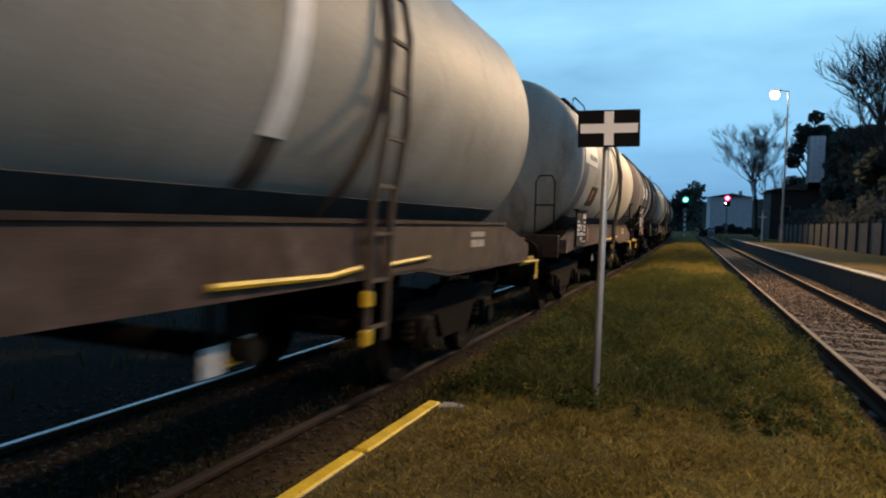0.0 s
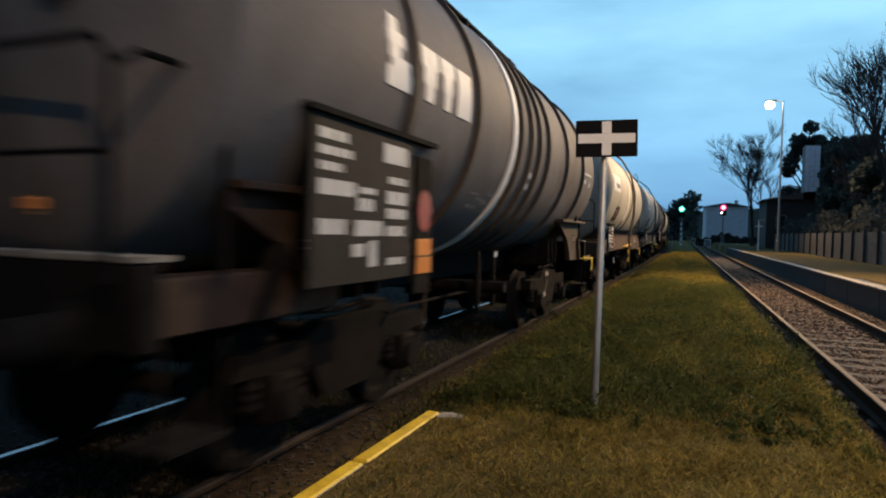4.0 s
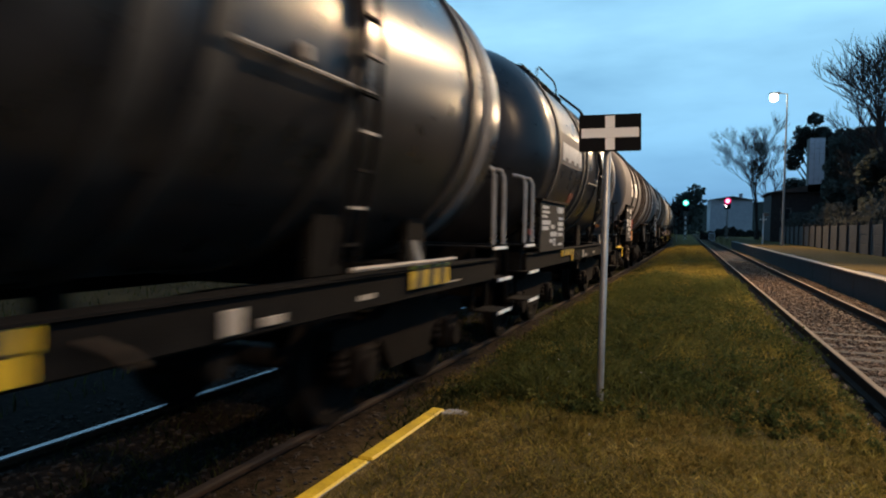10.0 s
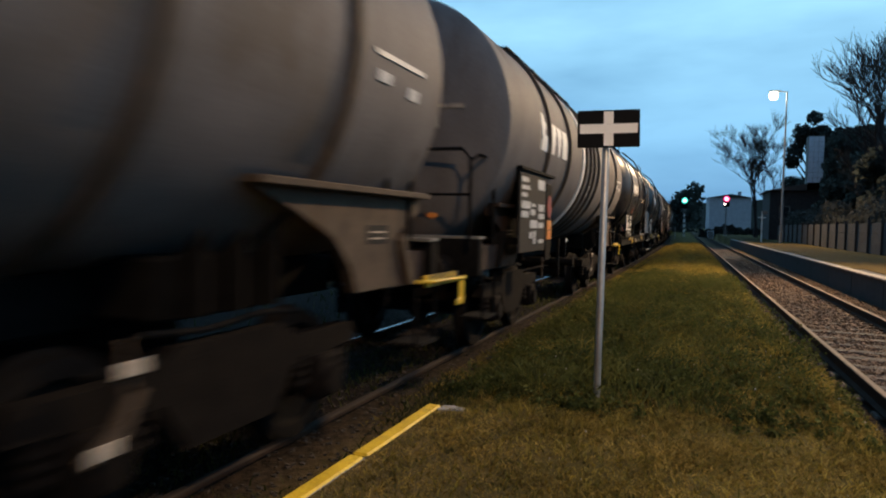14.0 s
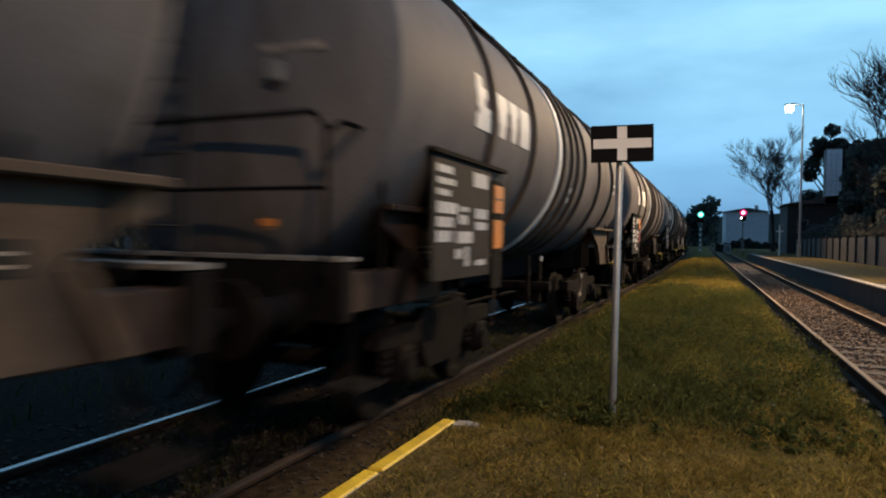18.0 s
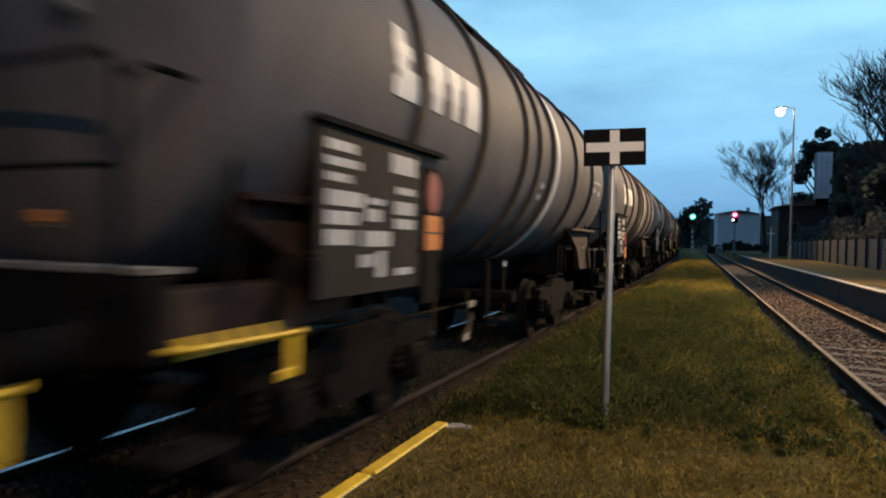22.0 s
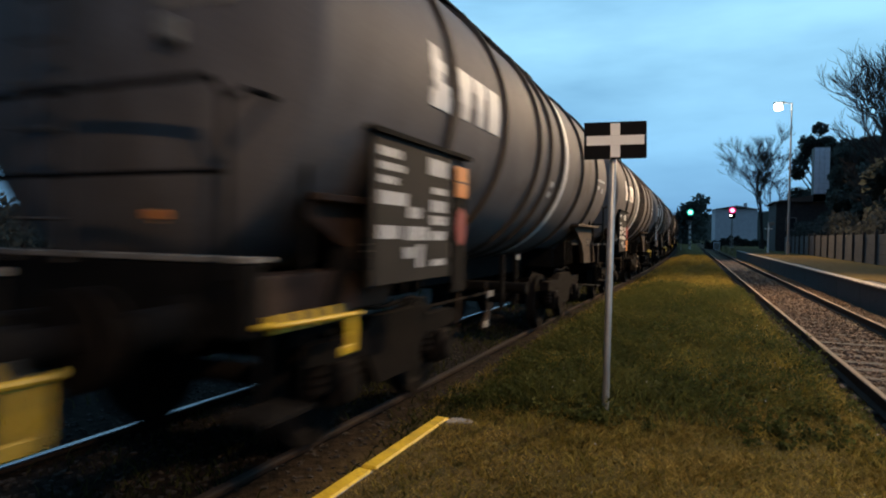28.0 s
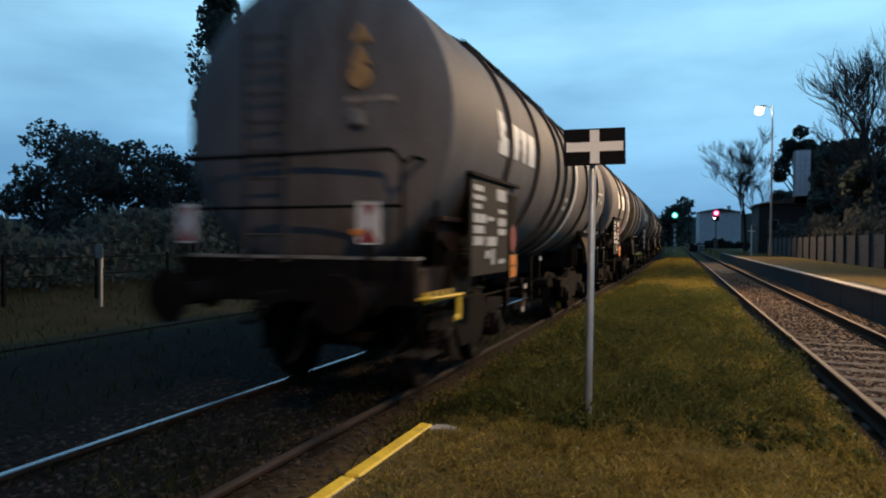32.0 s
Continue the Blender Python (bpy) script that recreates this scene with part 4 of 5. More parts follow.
        buffer_set(w, u, sg)
        part("end_sill", Shape().box(0.95, min(u - sg * 0.1, u - sg * (0.85 if sg > 0 else 1.7)), 1.02, 1.20, max(u - sg * 0.1, u - sg * (0.85 if sg > 0 else 1.7)), 1.30, 0.012), BROWN, w)
        part("end_sill", Shape().box(-1.20, min(u - sg * 0.1, u - sg * (0.85 if sg > 0 else 1.7)), 1.02, -0.95, max(u - sg * 0.1, u - sg * (0.85 if sg > 0 else 1.7)), 1.30, 0.012), BROWN, w)
        st = part("step", Shape().box(1.05, u - sg * 0.3 - 0.2, 0.52, 1.34, u - sg * 0.3 + 0.2, 0.545).rod([(1.3, u - sg * 0.1, 1.0), (1.3, u - sg * 0.1, 0.53)], 0.014, 6).rod([(1.3, u - sg * 0.5, 1.0), (1.3, u - sg * 0.5, 0.53)], 0.014, 6), UNDER, w)
    if rear:
        shunter_handle(w, -2.66, 1)
    if front:
        shunter_handle(w, 8.22 + lag, 1)
    end_rails(w, -2.78, -1)
    grab = part("grab_rail", Shape().rod([(1.22, 8.2, 1.35), (1.22, 8.2, 2.2), (1.22, 8.1, 2.3), (1.22, 7.85, 2.3), (1.22, 7.78, 2.2), (1.22, 7.78, 1.75)], 0.02, 8), UNDER, w)
    top_gear(w, 0.6, 5.6, False)
    # outlet valves, brake gear and chute under the belly
    part("outlet_pipe", Shape().turned([(0.72, 0.11), (1.25, 0.11), (1.28, 0.2), (1.34, 0.2)], 0, 2.9, 16, "z").rod([(-1.25, 2.9, 0.86), (1.25, 2.9, 0.86)], 0.075, 12), UNDER, w, smooth=True)
    for k in (2.4, 3.0):
        part("hanger", Shape().box(1.03, k - 0.03, 0.62, 1.08, k + 0.03, 1.32, 0.008), UNDER, w)
    part("brake_cylinder", Shape().turned([(0.85, 0.06), (0.9, 0.2), (1.6, 0.2), (1.65, 0.06)], -0.55, 0.82, 16), UNDER, w, smooth=True)
    part("brake_rod", Shape().rod([(0.5, -0.2, 0.72), (0.5, 6.2, 0.72)], 0.022, 6), UNDER, w)
    q = 5.38 if early else 1.42
    lv = part("brake_lever", Shape().prism([(q - 0.12, 0.52), (q + 0.04, 0.60), (q + 0.13, 0.78), (q + 0.09, 0.80), (q, 0.66), (q - 0.14, 0.57)], "x", 1.17, 1.20).rod([(1.15, q + 0.08, 1.02), (1.16, q + 0.1, 0.76)], 0.014, 6), SADDLE, w, "rusty brake lever bracket")
    part("lever_tag", Shape().box(1.19, q + 0.01, 0.86, 1.205, q + 0.15, 0.93, 0.004), TAG, lv, "small pale tag")
    part("lever_tag", Shape().box(1.20, q - 0.13, 0.54, 1.206, q + 0.0, 0.61, 0.004), TAG, lv)
    part("changeover_lever", Shape().rod([(1.24, 0.42, 1.0), (1.24, 0.40, 0.72), (1.24, 0.34, 0.62)], 0.012, 8).box(1.22, 0.38, 1.0, 1.26, 0.45, 1.05, 0.008), SADDLE, w, "pale changeover lever")
    part("inspection_tag", Shape().box(1.082, 2.95, 1.23, 1.094, 3.05, 1.30, 0.003), LABEL, w, "small white tag plate")
    for u in (-0.5, 6.3):
        bogie(w, u)
    if tail:
        for c in (-1.09, 0.89):
            tp = part("tail_plate", Shape().box(c - 0.11, -2.80, 1.52, c + 0.11, -2.785, 1.90, 0.02), LABEL, w, "white and red reflective tail plate")
            part("red_triangle", Shape().prism([(c - 0.09, 1.54), (c + 0.09, 1.54), (c, 1.68)], "y", -2.804, -2.80), RED, tp)
            part("red_triangle", Shape().prism([(c - 0.05, 1.86), (c + 0.05, 1.86), (c, 1.76)], "y", -2.804, -2.80), RED, tp)
            part("tail_lamp_bracket", Shape().box(c - 0.03, -2.785, 1.3, c + 0.03, -2.76, 1.55), UNDER, tp)
    # signs on the rear dish
    if emblem:
        part("end_emblem", Shape().prism([(0.60, 3.34), (0.80, 3.34), (0.70, 3.50)], "y", -2.61, -2.55).prism([(0.60, 3.13), (0.80, 3.13), (0.70, 3.30)], "y", -2.625, -2.56)
             .turned([(-2.64, 0.0001), (-2.64, 0.11), (-2.60, 0.11)], 0.70, 3.02, 16), EMBLEM, w, "faded orange emblem")
    part("end_inscription", Shape().box(0.56, -2.632, 2.79, 0.72, -2.58, 2.835).box(0.74, -2.615, 2.795, 0.86, -2.57, 2.83).box(0.88, -2.60, 2.79, 1.04, -2.54, 2.835), TAG, w, "pale inscription bars")
    part("reflector", Shape().box(0.72, -2.81, 1.60, 0.84, -2.80, 1.65, 0.004).box(0.77, -2.80, 1.58, 0.79, -2.78, 1.66), ORANGE, w, "small orange reflector plate")
    part("end_box", Shape().box(0.62, -2.68, 2.57, 0.76, -2.58, 2.72, 0.02), CONC, w, "small grey box")
    lad = part("end_ladder", Shape().rod([(-0.42, -2.76, 1.35), (-0.42, -2.76, 3.6), (-0.42, -2.2, 4.15)], 0.022, 8).rod([(0.02, -2.76, 1.35), (0.02, -2.76, 3.6), (0.02, -2.2, 4.15)], 0.022, 8), RING, w)
    for k in range(8):
        part("rung", Shape().rod([(-0.42, -2.76, 1.6 + 0.26 * k), (0.02, -2.76, 1.6 + 0.26 * k)], 0.014, 6), RING, lad)
    return w


def black_wagon(seed, rear_grabs, front_grabs, short=0.0):
    """A shorter smooth black tank wagon on a low frame."""
    w = thing("tank_wagon", "glossy black tank wagon with a steel side frame", "tank wagon", "wagons of the train")
    tank = part("tank", Shape().turned(shell_profile(-1.4, 5.9 - short, 0.60), 0, ZC, 64), BLACK, w, "glossy black tank barrel", smooth=True)
    for u in (-0.9, 1.45 - short, 1.85 - short, 3.04 - short, 5.1 - short):
        part("strap", Shape().turned([(u - 0.08, RT - 0.01), (u - 0.07, RT + 0.03), (u + 0.07, RT + 0.03), (u + 0.08, RT - 0.01)], 0, ZC, 64), STRIPE, tank, "dull black strap", smooth=True)
    part("grey_band", Shape().turned([(5.42 - short, RT - 0.01), (5.43 - short, RT + 0.012), (5.64 - short, RT + 0.012), (5.65 - short, RT - 0.01)], 0, ZC, 64), GREY, tank, "pale grey band", smooth=True)
    pl = part("label_panel", Shape().skin(-0.80, 1.06, 2.52, 3.0, RT, ZC, 0.004), GREY, tank, "grey label panel")
    for k in range(7):
        part("inscription_block", Shape().skin(-0.62 + 0.22 * k, -0.44 + 0.22 * k, 2.58 + 0.05 * (k % 2), 2.84, RT + 0.004, ZC), LABEL, pl, "pale inscription block")
    part("side_rail", Shape().rod([(RT + 0.02, 1.9 - short, 2.38), (RT + 0.02, 3.2 - short, 2.38)], 0.016, 8), TAG, tank, "thin pale side rail")
    lad = part("ladder", Shape().rod([(1.36, 2.98, 1.3), (1.50, 2.98, 2.0), (1.55, 2.98, 2.7), (1.46, 2.98, 3.3), (1.1, 2.98, 3.9), (0.7, 2.98, 4.22)], 0.022, 8).rod([(1.36, 3.20, 1.3), (1.50, 3.20, 2.0), (1.55, 3.20, 2.7), (1.46, 3.20, 3.3), (1.1, 3.20, 3.9), (0.7, 3.20, 4.22)], 0.022, 8), UNDER, w, "black side ladder")
    for k in range(9):
        t = k / 8
        z = 1.42 + 1.85 * t
        x = 1.36 + 0.2 * (z - 1.3) if z < 2.0 else 1.50 + 0.071 * (z - 2.0) if z < 2.7 else 1.55 - 0.15 * (z - 2.7)
        part("rung", Shape().box(x - 0.015, 2.98, z, x + 0.02, 3.20, z + 0.02), TAG if k % 2 else UNDER, lad)
    lad.matrix_basis = pose(0, -short, 0)
    data_board(w, -1.6, 0.0, 1.22, 1.92, seed, 1.40)
    part("orange_panel", Shape().skin(0.52, 0.86, 1.98, 2.14, RT, ZC), PANELO, tank, "dull orange panel")
    part("valve_box", Shape().box(1.46, 2.40, 2.40, 1.53, 2.47, 2.50, 0.015), TAG, w, "small pale valve box")
    for sgn in (-1, 1):
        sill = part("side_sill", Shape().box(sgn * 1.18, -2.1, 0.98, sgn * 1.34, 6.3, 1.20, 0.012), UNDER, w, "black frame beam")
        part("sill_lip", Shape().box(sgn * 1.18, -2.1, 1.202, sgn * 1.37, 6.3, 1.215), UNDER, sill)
        for u in (-0.9, 0.6, 3.4, 4.9):
            part("tank_support", Shape().prism([(u - 0.22, 1.2), (u + 0.22, 1.2), (u + 0.12, 1.9), (u - 0.12, 1.9)], "x", sgn * 0.95, sgn * 1.02), UNDER, w)
        part("brace_plate", Shape().prism([(4.24, 1.22), (4.40, 1.22), (4.24, 1.44), (4.12, 1.44)], "x", sgn * 1.30, sgn * 1.34), CONC if sgn > 0 else UNDER, w, "pale inclined brace")
        part("lettering_bar", Shape().box(sgn * 1.34, 3.3, 1.05, sgn * 1.344, 3.52, 1.085), TAG, sill)
        part("lettering_bar", Shape().box(sgn * 1.34, 4.4, 1.05, sgn * 1.344, 5.2, 1.065), TAG, sill)
    for u in (-0.6, 4.3):
        part("cross_frame", Shape().box(-1.18, u, 1.0, 1.18, u + 0.6, 1.24), UNDER, w)
    for u, sg in ((-2.16, -1), (6.5, 1)):
        hs = part("headstock", Shape().box(-1.28, min(u, u - sg * 0.14), 0.96, 1.28, max(u, u - sg * 0.14), 1.34, 0.015), UNDER, w)
        buffer_set(w, u, sg)
    striped_bar(w, 0.05)
    part("corner_plate", Shape().box(1.342, -2.02, 1.46, 1.35, -1.92, 1.53), RED, w, "small red plate")
    if front_grabs:
        bar = part("step_bar", Shape().rod([(1.40, 3.1, 1.27), (1.40, 4.9, 1.27)], 0.018, 6), TAG, w, "long pale step bar")
        yp = part("striped_panel", Shape().box(1.36, 4.05, 1.06, 1.37, 4.85, 1.24, 0.004), YELLOW, w, "yellow and black striped panel")
        for k in range(3):
            q = 4.15 + 0.24 * k
            part("stripe", Shape().prism([(q, 1.062), (q + 0.1, 1.062), (q + 0.13, 1.238), (q + 0.03, 1.238)], "x", 1.371, 1.375), STRIPE, yp)
    if rear_grabs or front_grabs:
        for us in ([(-2.22, -1.84)] if rear_grabs else []) + ([(6.22, 6.60)] if front_grabs else []):
            for u in us:
                part("grab_rail", Shape().rod([(1.34, u, 1.36), (1.34, u, 2.12), (1.30, u, 2.20), (1.18, u, 2.22)], 0.024, 8), GRAB, w, "grey-white painted grab rail")
            m = sum(us) / 2
            for z in (1.32, 0.98, 0.62):
                st = part("step", Shape().box(1.06 + (0.06 if z < 1 else 0), m - 0.24, z, 1.36 + (0.06 if z < 1 else 0), m + 0.24, z + 0.02), UNDER, w)
                part("step_edge", Shape().box(1.36 + (0.06 if z < 1 else 0), m - 0.24, z - 0.012, 1.375 + (0.06 if z < 1 else 0), m + 0.24, z + 0.022), WHITE, st, "white step edge")
            for q in (m - 0.25, m + 0.21):
                part("step_hanger", Shape().box(1.10, q, 0.62, 1.14, q + 0.04, 1.34), UNDER, w)
    else:
        end_rails(w, -2.05, -1)
    top_gear(w, 0.4, 3.6, True)
    part("outlet_pipe", Shape().turned([(0.72, 0.11), (1.25, 0.11), (1.28, 0.2)], 0, 2.1, 16, "z").rod([(-1.25, 2.1, 0.84), (1.25, 2.1, 0.84)], 0.075, 12), UNDER, w, smooth=True)
    part("tag_plate", Shape().box(1.345, 1.99, 1.01, 1.36, 2.13, 1.14, 0.006), TAG, w)
    part("tag_plate", Shape().box(1.345, 2.28, 1.02, 1.36, 2.46, 1.07, 0.004), TAG, w)
    for u in (-0.55, 4.75):
        bogie(w, u)
    return w


def silver_wagon(seed, label_panel=True, colour=None, end=None):
    """A smooth pale tank wagon with deep rusty side sills."""
    w = thing("tank_wagon", "pale silver tank wagon with rusty side sills", "tank wagon", "wagons of the train")
    tank = part("tank", Shape().turned(shell_profile(-1.2, 7.45, 0.42), 0, ZC, 64), colour or CREAM, w, "smooth pale grey tank barrel", smooth=True)
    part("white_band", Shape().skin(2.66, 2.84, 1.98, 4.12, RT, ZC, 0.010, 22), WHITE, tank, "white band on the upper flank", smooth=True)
    # below the white the band goes on in the dark ring colour
    part("band_foot", Shape().skin(2.66, 2.84, 1.26, 1.975, RT, ZC, 0.006, 10), RING, tank, "dark lower end of the band", smooth=True)
    part("strap", Shape().turned([(3.68, RT - 0.01), (3.69, RT + 0.02), (3.78, RT + 0.02), (3.79, RT - 0.01)], 0, ZC, 64), RING, tank, smooth=True)
    # a darker strip along the lowest part of the flank
    part("foot_strip", Shape().skin(-1.12, 7.36, 1.42, 1.70, RT, ZC, 0.006, 6), FOOTSTRIP, tank, "dark strip along the tank's foot", smooth=True)
    if label_panel:
        pn = part("white_label", Shape().skin(-1.0, 0.42, 2.66, 3.06, RT, ZC), LABEL, tank, "white label panel")
        s = Shape()
        for k in range(6):
            s.skin(-0.5 + 0.14 * k, -0.40 + 0.14 * k, 2.76, 2.86, RT + 0.009, ZC, 0.002)
        part("lettering_bar", s, NAVY, pn)
        dp = part("dark_panel", Shape().skin(0.22, 0.95, 1.93, 2.30, RT, ZC), PLATE, tank, "dark panel with a red diamond")
        part("red_diamond", Shape().skin(0.35, 0.55, 2.02, 2.22, RT + 0.009, ZC, 0.002), RED, dp)
    lad = part("ladder", Shape().rod([(1.40, 3.66, 0.7), (1.43, 3.66, 1.6), (1.53, 3.66, 2.2), (1.54, 3.66, 2.8), (1.42, 3.66, 3.4), (1.12, 3.66, 3.9), (0.7, 3.66, 4.25)], 0.026, 8).rod([(1.40, 3.94, 0.7), (1.43, 3.94, 1.6), (1.53, 3.94, 2.2), (1.54, 3.94, 2.8), (1.42, 3.94, 3.4), (1.12, 3.94, 3.9), (0.7, 3.94, 4.25)], 0.026, 8), RING, w, "rusty side ladder")
    for k in range(9):
        z = 0.8 + 0.32 * k
        x = 1.40 + 0.033 * (z - 0.7) if z < 1.6 else 1.43 + 0.167 * (z - 1.6) if z < 2.2 else 1.53 if z < 2.8 else 1.54 - 0.2 * (z - 2.8)
        part("rung", Shape().box(x - 0.015, 3.66, z, x + 0.015, 3.94, z + 0.025), RING, lad)
    for z in (0.70, 0.96):
        part("ladder_foot", Shape().box(1.37, 3.62, z, 1.435, 3.70, z + 0.11, 0.01), YELLOW, lad, "yellow painted ladder foot")
    part("yellow_step", Shape().rod([(1.40, 2.2, 1.22), (1.40, 3.2, 1.20), (1.40, 3.55, 1.23)], 0.02, 6).rod([(1.40, 4.0, 1.23), (1.40, 4.7, 1.25)], 0.018, 6), YELLOW, w, "yellow painted step bar")
    data_board(w, -1.3, -0.36, 1.15, 1.78, seed, 1.42)
    part("orange_plate", Shape().box(1.40, -0.22, 1.22, 1.412, -0.02, 1.48, 0.003), PANELO, w, "dull orange hazard plate")
    for s in (-1, 1):
        sill = part("side_sill", Shape().prism([(-2.0, 1.06), (-1.2, 1.10), (0.9, 1.14), (4.6, 1.14), (5.2, 1.06), (7.4, 1.06), (8.0, 1.08), (8.0, 1.28), (6.9, 1.52), (-0.9, 1.52), (-2.0, 1.28)], "x", s * 1.26, s * 1.38), SILL, w, "rusty brown side sill")
        part("sill_panel", Shape().prism([(4.05, 1.16), (4.7, 1.16), (5.2, 1.09), (6.6, 1.09), (6.6, 1.50), (4.05, 1.50)], "x", s * 1.38, s * 1.388), SADDLE, sill, "greyish beige sill panel")
        part("patch_plate", Shape().box(s * 1.388, 5.75, 1.30, s * 1.392, 6.15, 1.37).box(s * 1.388, 5.75, 1.40, s * 1.392, 6.15, 1.45), TAG, sill, "two pale lettering bars")
        part("sill_flange", Shape().box(s * 1.2, -0.9, 1.52, s * 1.40, 6.9, 1.55), BROWN, sill)
    for u in (-0.6, 6.0):
        part("cross_frame", Shape().box(-1.26, u, 1.0, 1.26, u + 0.9, 1.3), UNDER, w)
    for u, sg in ((-2.2, -1), (8.2, 1)):
        part("headstock", Shape().box(-1.28, min(u, u - sg * 0.14), 0.98, 1.28, max(u, u - sg * 0.14), 1.36, 0.015), BROWN, w)
        part("end_beam", Shape().box(-0.35, min(u, u - sg * 1.2), 0.98, 0.35, max(u, u - sg * 1.2), 1.25), UNDER, w)
        buffer_set(w, u, sg)
    shunter_handle(w, 7.7, 1)
    part("grab_rail", Shape().rod([(0.86, -2.1, 1.3), (0.86, -2.1, 2.25), (0.92, -2.1, 2.34), (1.12, -2.1, 2.34), (1.18, -2.1, 2.25), (1.18, -2.1, 1.3)], 0.012, 8), UNDER, w)
    part("grab_bar", Shape().rod([(0.86, -2.1, 1.85), (1.18, -2.1, 1.85)], 0.014, 6), UNDER, w)
    top_gear(w, 1.5, 4.5, True)
    part("tag_plate", Shape().box(1.10, 2.46, 0.70, 1.112, 2.62, 0.86), LABEL, w)
    part("tag_plate", Shape().box(1.10, 2.64, 0.73, 1.112, 2.74, 0.87), YELLOW, w)
    part("tag_plate", Shape().box(1.10, 2.76, 0.75, 1.112, 2.86, 0.88), TAG, w)
    part("tag_hanger", Shape().box(1.07, 2.52, 0.70, 1.10, 2.57, 1.14).box(1.07, 2.67, 0.73, 1.10, 2.72, 1.14).box(1.07, 2.79, 0.75, 1.10, 2.83, 1.14), UNDER, w)
    part("outlet_pipe", Shape().rod([(-1.25, 2.7, 0.82), (1.25, 2.7, 0.82)], 0.075, 12), UNDER, w, smooth=True)
    if end:
        part("end_paint", Shape().turned([(-1.06, RT + 0.004), (-0.55, RT + 0.004)], 0, ZC, 64), end, tank, "dark blue painted end", smooth=True)
    for u in (-0.3, 6.3):
        bogie(w, u)
    return w


# ---------------------------------------------------------------- signs, posts, signals
def cross_sign():
    t = thing("trackside_sign", "black board with a white cross on a grey pole", "sign", at=pose(2.72, 6.0, 0.0))
    part("pole", Shape().turned([(0.0, 0.028), (2.16, 0.028), (2.17, 0.02)], 0, 0, 14, "z"), STEEL, t, "galvanised round pole", smooth=True, at=pose(0, 0, 0.10, 0, 0.4, 0))
    b = part("board", Shape().box(-0.235, -0.012, 2.16, 0.235, 0.006, 2.447, 0.004), SIGNK, t, "black sign board", at=pose(0.085, -0.035, 0, 0, -1.3, 12))
    part("cross_arm", Shape().box(-0.217, -0.0165, 2.267, 0.217, -0.0125, 2.340), SIGNW, b)
    part("cross_arm", Shape().box(-0.036, -0.0175, 2.172, 0.036, -0.0135, 2.266), SIGNW, b)
    part("cross_arm", Shape().box(-0.036, -0.0175, 2.341, 0.036, -0.0135, 2.435), SIGNW, b)
    part("clamp", Shape().box(-0.05, -0.03, 2.2, 0.05, 0.035, 2.24), STEEL, t)
    part("clamp", Shape().box(-0.05, -0.03, 2.37, 0.05, 0.035, 2.41), STEEL, t)


def lamp_post(x, y, z0, top, reach, name_label):
    t = thing("street_lamp", name_label, "street lamp", at=pose(x, y, z0))
    h = top - z0
    part("pole", Shape().turned([(0, 0.13), (0.9, 0.12), (0.92, 0.09), (h, 0.05)], 0, 0, 12, "z"), STEEL, t, smooth=True)
    part("arm", Shape().rod([(0, 0, h - 0.05), (reach * 0.5, 0, h + 0.06), (reach, 0, h + 0.04)], 0.035, 8), STEEL, t)
    hd = part("lamp_head", Shape().turned([(-0.45, 0.04), (-0.35, 0.08), (0.25, 0.09), (0.35, 0.05)], 0, 0, 12, "x"), CONC, t, smooth=True, at=pose(reach - 0.2 * (1 if reach > 0 else -1), 0, h + 0.06))
    part("lamp_glass", Shape().turned([(-0.34, 0.03), (-0.31, 0.14), (-0.24, 0.23), (-0.13, 0.29), (-0.01, 0.30), (0.10, 0.26), (0.18, 0.16)], 0, 0, 16, "z"), LAMP_LIGHT, hd, "glowing lamp glass", smooth=True, at=pose(-0.12, 0, -0.26))
    return t


def signal(x, y, z0, zl, lit, halo, striped, label):
    t = thing("railway_signal", label, "railway signal", at=pose(x, y, z0))
    h = zl - z0
    part("mast", Shape().turned([(0, 0.09), (h + 0.5, 0.07)], 0, 0, 10, "z"), CONC, t, smooth=True)
    if striped:
        for k in range(5):
            part("mast_band", Shape().turned([(0.3 + 0.75 * k, 0.105), (0.7 + 0.75 * k, 0.105)], 0, 0, 10, "z"), WHITE, t, "white band")
    hd = part("signal_head", Shape().box(-0.42, -0.16, h - 1.15, 0.42, -0.06, h + 0.45, 0.12), SIGNK, t, "black signal head")
    # added ring that glows in place of the light's bloom
    part("halo_ring", Shape().turned([(-0.20, 0.30), (-0.19, 0.46), (-0.13, 0.46)], 0, h, 18), halo, hd, "dim glowing ring added as the lens's halo")
    part("lit_lens", Shape().turned([(-0.24, 0.05), (-0.225, 0.27), (-0.16, 0.30)], 0, h, 16), lit, hd, "glowing signal lens")
    if not striped:
        part("lit_lens", Shape().turned([(-0.24, 0.03), (-0.22, 0.12), (-0.16, 0.13)], -0.22, h - 0.72, 12), LAMP_SMALL, hd)
    part("ladder", Shape().rod([(-0.2, 0.15, 0), (-0.2, 0.15, h)], 0.02, 6).rod([(0.2, 0.15, 0), (0.2, 0.15, h)], 0.02, 6), STEEL, t)


LAMP_SMALL = glow("small_white_light", (1.0, 0.92, 0.85), 6.0)


